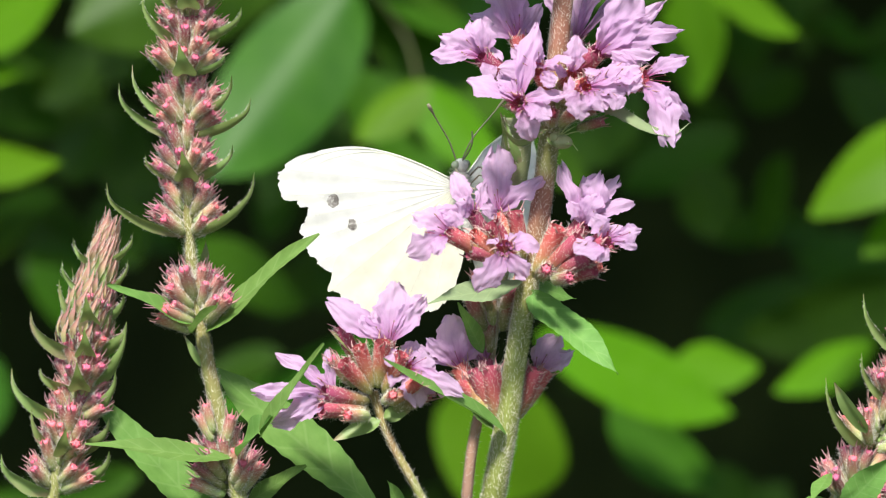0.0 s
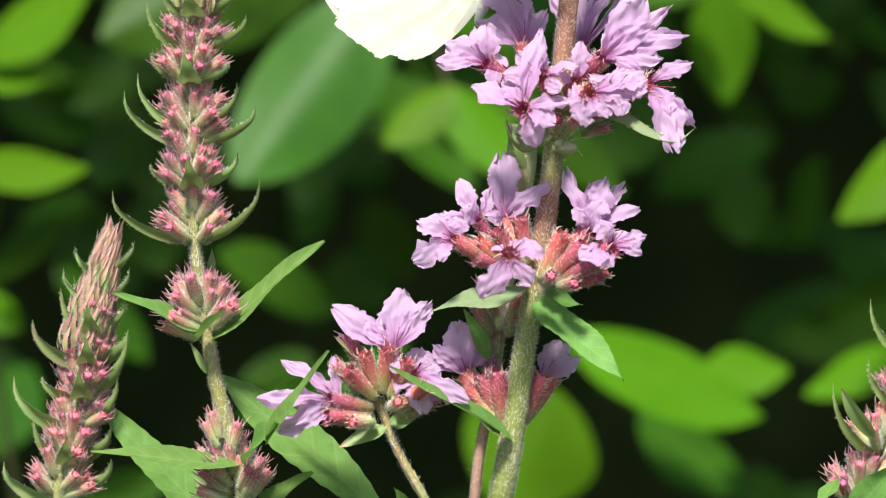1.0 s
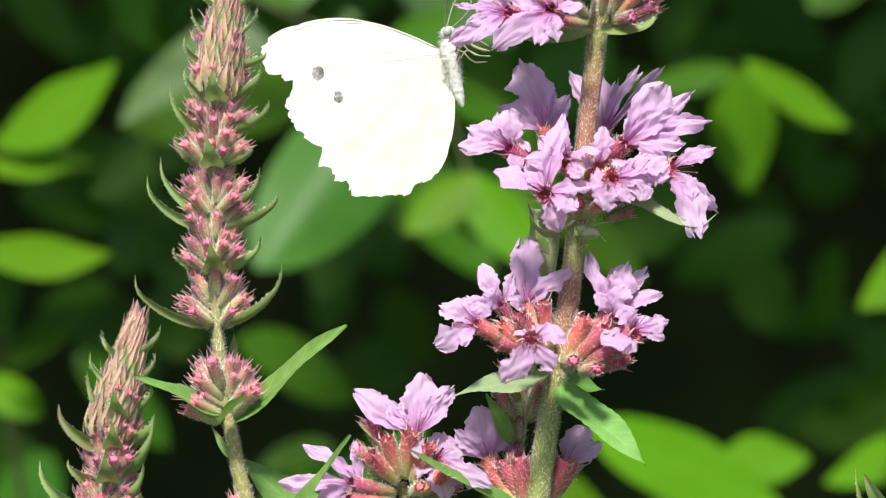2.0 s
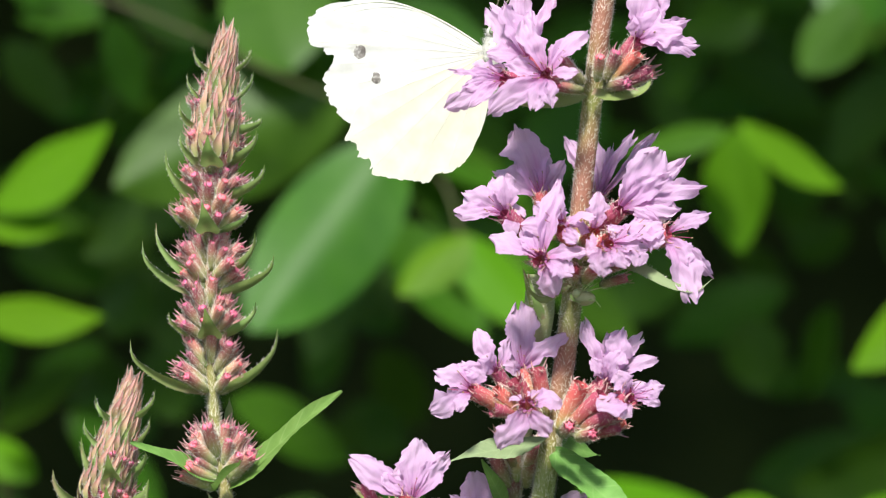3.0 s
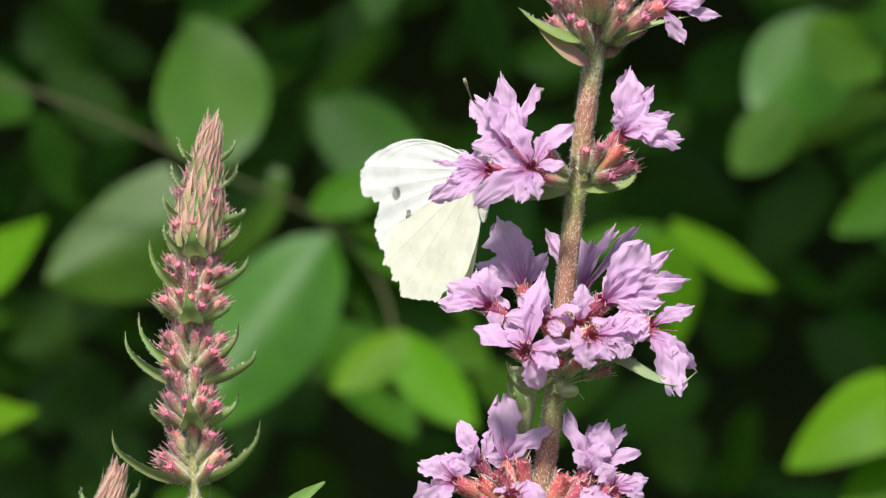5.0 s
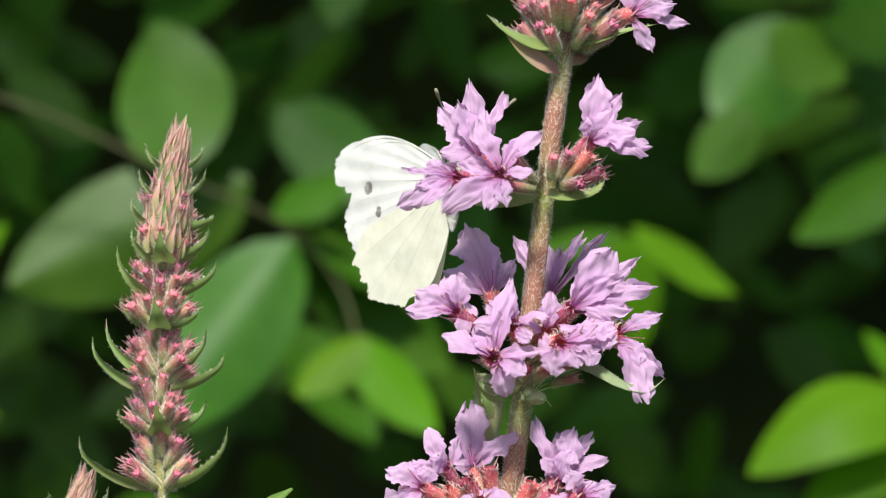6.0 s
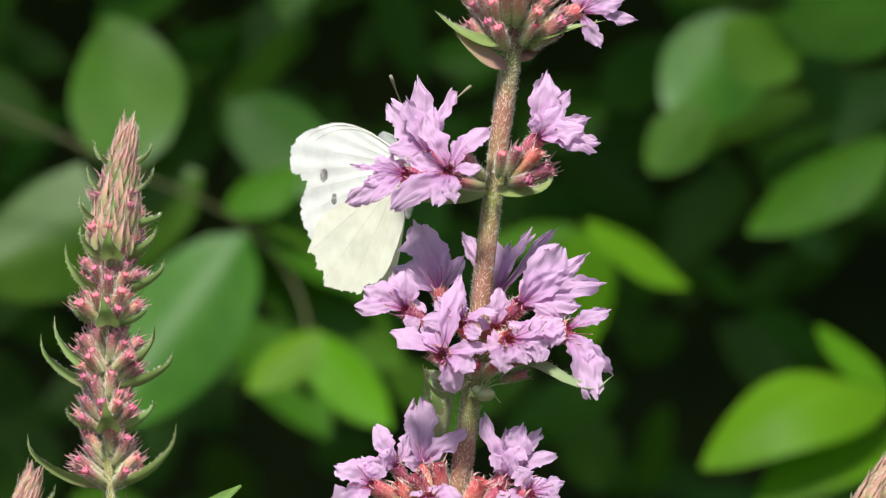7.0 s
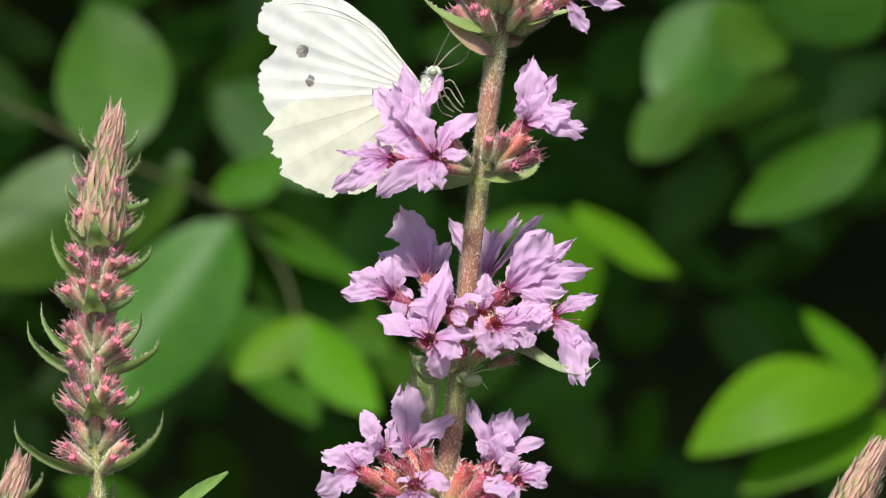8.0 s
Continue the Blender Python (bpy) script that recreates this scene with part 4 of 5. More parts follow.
def budding_spike(name_label, path, radii, nodes, seed, tip, crown, hair=1600, claw_width=1.7):
    """A spike of bud whorls; nodes: (centre, spread of the buds, bud size, buds in a ring, left bract (out, up), right bract, bract in front).
    crown: how far the tuft of young bracts reaches down from the tip, and its half width there."""
    p = root("loosestrife_spike", 0.0, 0.0, 0.0, name_label, "flower", "budding spikes")
    pts = stem(p, path, radii, STEM_GREEN, "red-green hairy stem", hair, 0.0007, seed, n=90)
    r = random.Random(seed)
    for c, spread, size, n, left, right, front in nodes:
        q = at(*c)
        j = min(range(len(pts) - 1), key=lambda k: (pts[k] - q).length)
        ax = (pts[j + 1] - pts[max(0, j - 1)]).normalized()
        u = ax.cross(Vector((0, 1, 0.01))).normalized()
        v = ax.cross(u)
        for tier, share in enumerate((1.0, 0.86, 0.66, 0.5)) if size > 0.77 else ():
            for k in range(n - tier):
                a = 2 * math.pi * (k + 0.5 * tier + r.uniform(-0.3, 0.3)) / (n - tier)
                o = u * math.cos(a) + v * math.sin(a)
                if not front and o.y < -0.82 and tier < 3:      # the stem shows between the two clusters
                    continue
                lean = min(0.85, max(0.1, (spread * share * r.uniform(0.8, 1.1) - 1.0) / (4.4 * size)))
                d = o * lean + ax * math.sqrt(1 - lean * lean)
                bud(p, q + o * 0.001 * (1.0 - 0.15 * tier) + ax * 0.001 * (0.2 + 1.25 * tier + r.uniform(-0.5, 0.6)), d, size * r.uniform(0.82, 1.1), r)
        for sign, bent in ((-1, left), (1, right)):
            if bent:
                claw(p, c, sign, *bent, r, claw_width * (0.45 if size < 0.77 else 1 if bent[0] > 5 else 0.76))
        if front and size > 0.77:
            pts_f = [Vector(w) * 0.001 for w in ((0, 0, 0), (0.2, -1.8, 0.5), (r.uniform(-0.4, 0.4), -3.6, 1.9), (r.uniform(-0.5, 0.5), -4.4, 4.2))]
            link_part("bract", blade_mesh("bract", pts_f, 0.0036 * size, (1, 0, 0), BRACT, 0.45, 0.3), p, Matrix.Translation(q + Vector((0, -0.0012, 0))), "small broad green bract")
    # the tuft of young bracts at the tip
    t = at(*tip)
    reach, half = crown
    ax = (t - min(pts, key=lambda w: abs((w - t).length - reach * 0.001))).normalized()
    u = ax.cross(Vector((0, 1, 0.01))).normalized()
    v = ax.cross(u)
    count = int(reach * 10)
    for k in range(count):
        f = (k + r.uniform(-0.4, 0.4)) / count
        a = k * 2.39996
        o = u * math.cos(a) + v * math.sin(a)
        size = 1.0 - 0.22 * f
        down = 0.001 * (reach * (1 - f) + 4.4 * size)
        d = (ax + o * (0.36 * (1 - f) + 0.06 + r.uniform(-0.1, 0.24))).normalized()
        turn = axis_along_y(o, d).to_3x3()
        m = Matrix((turn.col[0], turn.col[1], turn.col[2])).transposed().to_4x4()
        base = t - ax * down + o * 0.001 * half * (0.16 + 0.72 * (1 - f) ** 0.8)
        link_part("young_bract", YOUNG_BRACTS[k % 5 if f < 0.6 else k % 2], p, Matrix.Translation(base) @ m @ Matrix.Scale(size * r.uniform(0.75, 1.2), 4))
    return p


def left_spike():
    path = [(-45, -1085, 20), (-30, -300, 4), (-26.5, -60, 0.5), (-27.6, -38.5, 0), (-29.2, -31.2, 0), (-31.2, -23.2, 0), (-33.5, -12.0, 0), (-34.8, -3.1, 0), (-35.3, 3.3, 0), (-35.8, 13.7, 0), (-35.8, 24.9, 0),
            (-35.2, 33.7, 0), (-34.3, 42.4, 0), (-33.6, 48.0, 0)]
    nodes = [((-35.1, 0.9, 0), 6.2, 1, 9, (10.9, 7.4), (8.5, 9.0), 0),
             ((-35.5, 8.7, 0), 5.0, 0.98, 8, (5.0, 3.6), (5.8, 5.0), 1),
             ((-35.3, 14.7, 0), 5.1, 0.98, 9, (9.0, 7.6), (8.2, 5.6), 0),
             ((-35.7, 16.9, 0), 4.6, 0.95, 8, (6.7, 8.0), (5.9, 6.6), 0),
             ((-35.8, 23.5, 0), 4.5, 0.95, 9, (4.4, 4.8), (5.0, 3.2), 1),
             ((-35.5, 28.1, 0), 4.3, 0.92, 9, (5.4, 7.0), (7.0, 5.0), 0),
             ((-35.2, 32.9, 0), 4.0, 0.9, 8, (3.7, 4.8), (5.6, 5.0), 1),
             ((-34.8, 37.4, 0), 3.4, 0.85, 8, (4.2, 4.6), (5.9, 2.4), 0)]
    nodes += [((-34.3, 41.6, 0), 2.9, 0.75, 7, (3.7, 4.6), (4.2, 4.8), 0), ((-33.9, 45.9, 0), 2.3, 0.66, 7, (3.2, 4.2), (3.5, 3.8), 1)]
    nodes = [((-29.0, -35.9, 0), 5.2, 1.05, 8, None, None, 0), ((-30.6, -30.6, -1), 3.6, 0.95, 4, None, None, 0), ((-33.6, -12.2, 0), 6.4, 1.08, 10, None, None, 0)] + nodes
    p = budding_spike("upright loosestrife spike of pink buds with green bracts", path, [2.0, 1.6, 1.45, 1.4, 1.35, 1.3, 1.15, 1.0, 0.95, 0.9, 0.85, 0.8, 0.55, 0.4], nodes, 3, (-33.0, 53.4, 0), (15.5, 3.7), 6000)
    leaf("leaf", p, (-33.3, -13.0, 0), (-16.1, 0.8, -4), 4.6, (-0.6, -0.6, 0.55), sag=-0.07, fold=0.3, label="narrow green leaf pointing up")
    leaf("leaf", p, (-34.1, -11.6, -1), (-46.6, -6.5, -8), 3.4, (0.3, -0.6, 0.75), sag=-0.1, fold=0.4, label="narrow green leaf")
    leaf("leaf", p, (-34.8, -12.8, -2), (-30.6, -8.3, -9), 3.8, (0.2, -0.6, 0.7), fold=0.3, peak=0.5, label="short broad leaf")
    leaf("leaf", p, (-33.5, -17.7, -0.5), (-35.8, -13.2, -1), 1.2, (0.3, -0.8, 0.5), BRACT, fold=0.3)
    leaf("leaf", p, (-28.8, -30.6, -2), (-49.3, -28.4, -9), 3.8, (0.05, -0.7, 0.8), sag=-0.05, fold=0.35, wave=0.07, label="long narrow green leaf")
    leaf("leaf", p, (-30.8, -41.7, 4), (-49.1, -21.3, 3), 6.5, (0.3, -0.8, 0.5), sag=0.05, fold=0.2, label="broad green leaf in half shade")
    leaf("leaf", p, (-24.6, -27.0, -9), (-16.6, -13.2, -15), 2.7, (-0.3, -0.6, 0.75), sag=0.08, fold=0.6, peak=0.3, label="green leaf folded along its midrib")
    leaf("leaf", p, (-6.7, -40.1, 5), (-31.4, -17.9, 4), 8.6, (0.35, -0.75, 0.55), sag=0.04, fold=0.18, wave=0.04, peak=0.55, label="broad dark green leaf")
    leaf("leaf", p, (-28.2, -30.4, -2), (-23.8, -23.4, -11), 4.6, (-0.45, -0.55, 0.7), sag=0.1, fold=0.55, peak=0.5, label="light green folded leaf")
    leaf("leaf", p, (-26.8, -37.3, 2), (-18.5, -31.7, 0), 3.4, (-0.4, -0.7, 0.6), fold=0.25)
    leaf("leaf", p, (-33.6, -4.7, 3), (-33.0, 0.1, 4), 2.2, (0.9, -0.4, 0.2), BRACT, fold=0.3)
    leaf("leaf", p, (-4.3, -39.3, 0), (-7.0, -33.7, -2), 2.6, (0.6, -0.7, 0.3), fold=0.4)


def small_spike():
    path = [(-62, -1085, 15), (-58, -300, 5), (-56.5, -44.9, 2), (-54.3, -36.1, 2), (-52.9, -27.2, 2), (-51.2, -19.2, 2), (-49.4, -10.3, 2), (-47.8, -3.1, 2), (-46.9, 0.5, 2)]
    nodes = [((-54.2, -35.9, 2), 5.0, 0.95, 9, (6.6, 5.6), (7.2, 6.0), 0),
             ((-52.5, -30.5, 2), 4.2, 0.95, 9, (4.0, 7.2), (5.4, 5.3), 1),
             ((-51.4, -25.6, 2), 4.0, 0.9, 8, (8.0, 7.4), (5.3, 7.2), 0),
             ((-50.5, -21.2, 2), 3.7, 0.88, 8, (4.8, 3.2), (5.8, 9.4), 1),
             ((-49.7, -16.5, 2), 3.5, 0.85, 8, (7.0, 6.4), (5.1, 5.0), 1),
             ((-49, -11.9, 2), 3.2, 0.8, 7, (3.6, 6.4), (4.0, 4.4), 1)]
    nodes += [((-48.4, -7.7, 2), 2.9, 0.74, 7, (3.8, 5.0), (4.0, 5.1), 0), ((-47.7, -3.3, 2), 2.5, 0.66, 7, (2.9, 3.8), (4.0, 4.5), 1)]
    return budding_spike("young loosestrife spike of green and pink buds", path, [1.8, 1.6, 1.3, 1.2, 1.1, 1.0, 0.9, 0.7, 0.4], nodes, 4, (-45.7, 4.2, 2), (15.5, 3.8), 2400, 2.5)


def leaning_spike():
    path = [(40, -1085, 20), (52, -300, 8), (55.1, -44.9, 4), (58.3, -35.3, 4), (62.5, -27.2, 4), (66.4, -17.6, 4), (70.6, -7.9, 4), (74.3, 0.9, 4), (75.4, 3.3, 4)]
    nodes = [((59.0, -37.2, 3), 5.6, 1.05, 9, None, None, 0), ((62.3, -29.4, 3), 5.2, 1.0, 9, (6.0, 10.2), (6.0, 6.0), 0), ((65.3, -22.6, 3), 4.8, 0.98, 9, (4.0, 7.0), (5.6, 5.0), 1),
             ((68.0, -16.2, 3), 4.4, 0.95, 9, (6.4, 9.0), (5.4, 5.4), 0), ((70.4, -10.7, 3), 4.0, 0.9, 8, (4.0, 5.0), (4.6, 5.0), 1)]
    p = budding_spike("leaning loosestrife spike of pink buds", path, [2, 1.8, 1.5, 1.4, 1.2, 1.1, 0.9, 0.7, 0.4], nodes, 6, (77.2, 6.6, 3), (13.0, 3.6), 2400)
    leaf("leaf", p, (56.7, -36.9, 0), (49.1, -37.3, -6), 3.0, (0.1, -0.7, 0.6), sag=0.1, fold=0.3)
    leaf("leaf", p, (55.9, -32.8, 0), (52.7, -36.1, -6), 2.6, (-0.4, -0.7, 0.5), fold=0.3)
    leaf("leaf", p, (57.5, -37.3, -4), (63.9, -29.6, -8), 4.6, (0.1, -0.9, 0.3), fold=0.3)
    leaf("bract", p, (61.1, -26.8, -1), (56.4, -18.9, -3), 2.6, (-0.6, -0.6, 0.4), BRACT, sag=-0.15, fold=0.5)


flowering_plant()
side_branch()
second_stem()
left_spike()
SWAYING = small_spike()
leaning_spike()


# ---- the shrub behind ----
def hedge_leaf(shrub, base, tip, width, face, young=False, fold=-0.2, sag=0.08, peak=0.46, label="", arch=0.0):
    blunt = 0.82 if young else 0.68
    return leaf("leaf", shrub, base, tip, width, face, HEDGE_YOUNG if young else HEDGE, label, sag=sag, fold=fold, wave=0.02, blunt=blunt, peak=peak, nl=12, nw=6, arch=arch)


def shrub():
    s = root("shrub", 0.0, 0.55, 0.0, "dense green shrub with glossy oval leaves, dark inside", "shrub")
    # the leaves that can be told apart: base, tip, width, facing, young, fold
    hedge_leaf(s, (-17.8, 57.8, 567), (-60.3, 2.0, 540), 36.5, (0.1, -0.8, 0.5), False, -0.26)
    hedge_leaf(s, (-31.5, 76.5, 585), (-103.2, 44.6, 573), 39.5, (0.03, -0.89, 0.18), False, -0.3)
    hedge_leaf(s, (-49.6, 78.3, 570), (-61.3, 127.5, 600), 36, (-0.2, -0.9, 0.36), False, -0.07)
    hedge_leaf(s, (-137.1, 37.2, 540), (-101.5, 61.4, 530), 30, (-0.2, -0.6, 0.75), True, -0.2)
    hedge_leaf(s, (-138.8, 31.5, 540), (-113.0, 32.2, 530), 15, (0, -0.5, 0.85), True, -0.2)
    hedge_leaf(s, (-138.4, 7.2, 500), (-98.8, 7.2, 500), 23, (0.05, -0.5, 0.85), True, -0.2)
    hedge_leaf(s, (-139.1, -30.2, 540), (-121.8, -41.2, 530), 15, (0.2, -0.7, 0.7), True, -0.2)
    hedge_leaf(s, (4.1, 28.6, 530), (-17.0, 12.1, 520), 14.5, (-0.1, -0.8, 0.5), True, -0.2)
    hedge_leaf(s, (0.4, 28.9, 572), (26.0, 1.4, 560), 19, (0.3, -0.85, 0.3), True, -0.2)
    hedge_leaf(s, (85.3, 61.8, 600), (88.3, 24.1, 600), 22, (0.2, -0.85, 0.4), True, -0.2)
    hedge_leaf(s, (84.1, 62.9, 570), (116.9, 44.6, 570), 18, (0.1, -0.6, 0.8), True, -0.2)
    hedge_leaf(s, (82.0, 61.8, 580), (50.5, 56.7, 580), 18, (0, -0.5, 0.85), False, -0.2)
    hedge_leaf(s, (174.5, 10.7, 550), (150.6, 32.2, 540), 12.5, (0.1, -0.75, 0.6), True, -0.2)
    hedge_leaf(s, (114.5, 0.5, 900), (120.8, -29.1, 900), 25, (0.1, -0.98, 0.05), False, -0.2)
    hedge_leaf(s, (36.8, -45.7, 550), (95.3, -66.0, 550), 36, (0.05, -0.55, 0.8), True, -0.07)
    hedge_leaf(s, (33.8, -61.4, 560), (16.2, -97.7, 560), 42, (0.1, -0.85, 0.4), True, -0.2)
    hedge_leaf(s, (79.0, -53.7, 570), (104.1, -55.4, 570), 21, (0, -0.6, 0.75), True, -0.2)
    hedge_leaf(s, (137.1, -48.0, 560), (106.9, -61.4, 560), 20, (-0.1, -0.5, 0.8), True, -0.2)
    hedge_leaf(s, (203.2, -45.4, 920), (131.5, -65.6, 920), 48, (-0.1, -0.5, 0.8), False, -0.2)
    hedge_leaf(s, (-11.2, -48.7, 600), (-63.5, -69.6, 600), 26, (-0.1, -0.4, 0.85), False, -0.2)
    hedge_leaf(s, (60.3, -69.6, 600), (95.3, -94.1, 600), 30, (0.2, -0.6, 0.7), False, -0.2)
    hedge_leaf(s, (-82.2, -89.4, 570), (-129.7, -94.5, 570), 24, (-0.1, -0.45, 0.85), False, -0.2)
    hedge_leaf(s, (-141.0, -66.2, 730), (-164.5, -95.5, 730), 28, (-0.2, -0.7, 0.5), False, -0.2)
    hedge_leaf(s, (144.7, 132.3, 640), (117.6, 97.8, 620), 34, (0.1, -0.9, 0.3), False, -0.2)
    hedge_leaf(s, (124.2, 100.7, 600), (106.0, 79.9, 600), 19, (0.1, -0.8, 0.5), False, -0.2)
    hedge_leaf(s, (199.9, 138.1, 680), (156.4, 132.5, 660), 30, (0.1, -0.8, 0.5), False, -0.2)
    hedge_leaf(s, (123.8, 121.9, 560), (147.2, 107.7, 560), 26, (0.1, -0.75, 0.6), False, -0.2)
    hedge_leaf(s, (188.9, 93.8, 640), (140.5, 64.7, 630), 32, (-0.2, -0.55, 0.8), False, -0.2)
    hedge_leaf(s, (-16.3, 60.9, 600), (33.2, 21.0, 600), 38, (0.3, -0.7, 0.6), False, -0.2)
    hedge_leaf(s, (-14.3, 58.4, 580), (23.6, 45.3, 600), 22, (0.1, -0.5, 0.8), False, -0.2)
    hedge_leaf(s, (-24.6, 65.2, 580), (-2.4, 80.5, 580), 24, (0, -0.5, 0.85), False, -0.2)
    hedge_leaf(s, (-28.8, 115.4, 770), (-4.8, 99.4, 770), 26, (0.1, -0.8, 0.5), False, -0.2)
    hedge_leaf(s, (-25.2, 129.0, 790), (3.2, 151.3, 790), 24, (0.1, -0.85, 0.4), False, -0.2)
    hedge_leaf(s, (-107.1, 123.7, 750), (-124.7, 145.2, 750), 26, (0, -0.7, 0.6), False, -0.2)
    hedge_leaf(s, (-88.0, 96.9, 730), (-117.0, 123.9, 730), 20, (-0.3, -0.7, 0.5), False, -0.2)
    hedge_leaf(s, (79.4, 33.5, 770), (55.4, 1.4, 770), 26, (0, -0.8, 0.5), False, -0.2)
    hedge_leaf(s, (-121.3, -4.3, 750), (-109.3, 17.5, 750), 18, (0.3, -0.7, 0.5), False, -0.2)
    hedge_leaf(s, (-109.2, -10.6, 770), (-97.2, -34.7, 770), 22, (0.1, -0.9, 0.3), False, -0.2)
    hedge_leaf(s, (-137.3, -32.7, 770), (-113.3, -42.8, 770), 22, (0, -0.6, 0.7), False, -0.2)
    hedge_leaf(s, (-135.6, 81.3, 950), (-165.2, 99.5, 950), 26, (0, -0.6, 0.7), False, -0.2)
    hedge_leaf(s, (-109.5, 44.6, 730), (-129.0, 23.3, 730), 22, (-0.2, -0.8, 0.4), False, -0.2)
    hedge_leaf(s, (78.0, 100.1, 750), (107.5, 111.9, 750), 26, (0, -0.6, 0.7), False, -0.2)
    hedge_leaf(s, (128.5, -73.8, 1060), (207.8, -56.9, 1045), 32, (0, -0.92, 0.18), False, -0.2)
    hedge_leaf(s, (-161.1, -40.1, 990), (-124.7, -47.5, 975), 22, (0.21, -0.92, 0.22), False, -0.2)
    hedge_leaf(s, (-115.0, -10.2, 970), (-95.5, -35.1, 955), 24, (-0.22, -0.92, 0.1), False, -0.2)
    hedge_leaf(s, (133.5, 53.8, 990), (162.3, 62.9, 975), 19, (0.01, -0.92, 0.1), False, -0.2)
    hedge_leaf(s, (-120.3, -5.5, 950), (-93.1, -25.3, 935), 25, (-0.22, -0.92, 0.19), False, -0.2)
    hedge_leaf(s, (-48.7, 29.7, 990), (-23.7, -0.3, 975), 22, (0.01, -0.92, 0.08), False, -0.2)
    hedge_leaf(s, (147.9, 24.9, 1080), (171.1, 37.4, 1065), 20, (0.21, -0.92, 0.13), False, -0.2)
    hedge_leaf(s, (127.2, 127.0, 990), (147.0, 107.3, 975), 26, (-0.22, -0.92, 0.22), False, -0.2)
    hedge_leaf(s, (-46.8, 14.9, 1010), (-24.1, -6.1, 995), 22, (0.02, -0.92, 0.15), False, -0.2)
    hedge_leaf(s, (10.4, -20.4, 1010), (33.7, -12.8, 995), 19, (0.21, -0.92, 0.07), False, -0.2)
    hedge_leaf(s, (71.3, 2.5, 1030), (104.0, 14.7, 1015), 21, (-0.23, -0.92, 0.17), False, -0.2)
    hedge_leaf(s, (-165.3, -17.0, 1010), (-132.9, -42.5, 995), 26, (0.2, -0.92, 0.11), False, -0.2)
    hedge_leaf(s, (-46.8, -41.2, 1030), (-22.5, -57.2, 1015), 25, (-0.23, -0.92, 0.09), False, -0.2)
    hedge_leaf(s, (-0.6, 65.0, 930), (21.4, 82.5, 915), 18, (0.03, -0.92, 0.2), False, -0.2)
    hedge_leaf(s, (-31.8, 128.8, 930), (11.0, 110.2, 915), 30, (0.2, -0.92, 0.2), False, -0.2)
    hedge_leaf(s, (44.5, 125.6, 750), (81.8, 139.3, 750), 26, (0, -0.6, 0.7), False, -0.2)
    # two young leaves that arch over
    hedge_leaf(s, (169.1, 11.2, 525), (111.4, -9.3, 505), 29, (0.12, -0.66, 0.74), True, -0.25, 0.0, 0.48, arch=0.19)
    hedge_leaf(s, (175.7, 0.7, 535), (126.7, -20.2, 508), 23, (0.12, -0.66, 0.74), True, -0.25, 0.0, 0.48, arch=0.14)
    # twigs
    r = random.Random(12)
    for pts, rad in [([(-151.1, 109.4, 560), (-96.8, 96.0, 560), (-52.5, 76.0, 560), (-17.6, 59.7, 570), (-4.1, 44.8, 580), (1.8, 26.7, 560)], 0.7),
                     ([(197.0, 44.3, 560), (176.2, 15.9, 545), (178.9, -30.4, 580), (180.5, -103.3, 620)], 1.0),
                     ([(-144.7, 44.3, 560), (-138.9, 4.4, 540), (-136.3, -40.1, 570), (-129.9, -111.6, 600)], 1.3)]:
        bm = bmesh.new()
        inv = parent_world(s).inverted()
        tube(bm, [inv @ q for q in spline([at(*q) for q in pts], 24)], rad * 0.001, 7)
        part("twig", bm, TWIG, s, "thin olive-brown twig")
    # limbs from the ground up into the added, unseen crown
    for x, y in ((-0.95, 1.25), (-0.7, 1.5), (0.75, 1.45), (1.0, 1.2), (-1.5, 1.2), (1.55, 1.25)):
        bm = bmesh.new()
        bend = r.uniform(0.0, 0.12) * (1 if x > 0 else -1)
        pts = spline([Vector((x, y - 0.55, 0)), Vector((x + bend, y - 0.50, 0.7)), Vector((x + bend * 1.5, y - 0.75, 1.4)), Vector((x + bend * 2.2, y - 1.15, 1.85))], 16)
        tube(bm, pts, [0.016 - 0.0007 * k for k in range(16)], 8)
        for k in range(5):
            q = pts[9 + k]
            tube(bm, spline([q, q + Vector((r.uniform(-0.2, 0.2), -0.12, 0.08)), q + Vector((r.uniform(-0.35, 0.35), -0.3, 0.12))], 6), [0.005, 0.0045, 0.004, 0.0035, 0.003, 0.002], 6)
        part("limb", bm, TWIG, s, "forked woody limb")
    # leaves further in
    template = [leaf_mesh("leaf", (0, 0, 0), (0, 1, 0), 0.52, (0, 0, 1), HEDGE, sag=0.1, fold=0.14, wave=0.02, blunt=0.75, peak=0.45, rnd=r, nl=8, nw=4) for _ in range(4)]
    for k in range(270):
        c = (r.uniform(-230, 260), r.uniform(-110, 240), r.uniform(655, 980))
        if c[0] > 40 and c[1] < 75 or c[1] < 10 and r.random() < 0.6 or -30 < c[0] < 130 and c[1] < 18:
            continue
        a = r.uniform(0, 6.28)
        d = Vector((math.cos(a), r.uniform(-0.4, 0.4), math.sin(a) * 0.6 - 0.25)).normalized()
        L = r.uniform(0.028, 0.055)
        f = axis_along_y(d, (r.uniform(-0.4, 0.4), -0.6, r.uniform(0.3, 0.9)))
        if -120 < c[0] < -60 and -95 < c[1] < -35 or -66 < c[0] < 10 and -55 < c[1] < 34 and c[2] < 850:      # a dark hollow between the twigs
            continue
        link_part("leaf", template[k % 4], s, Matrix.Translation(at(*c)) @ f @ Matrix.Scale(L, 4))
    q = random.Random(33)
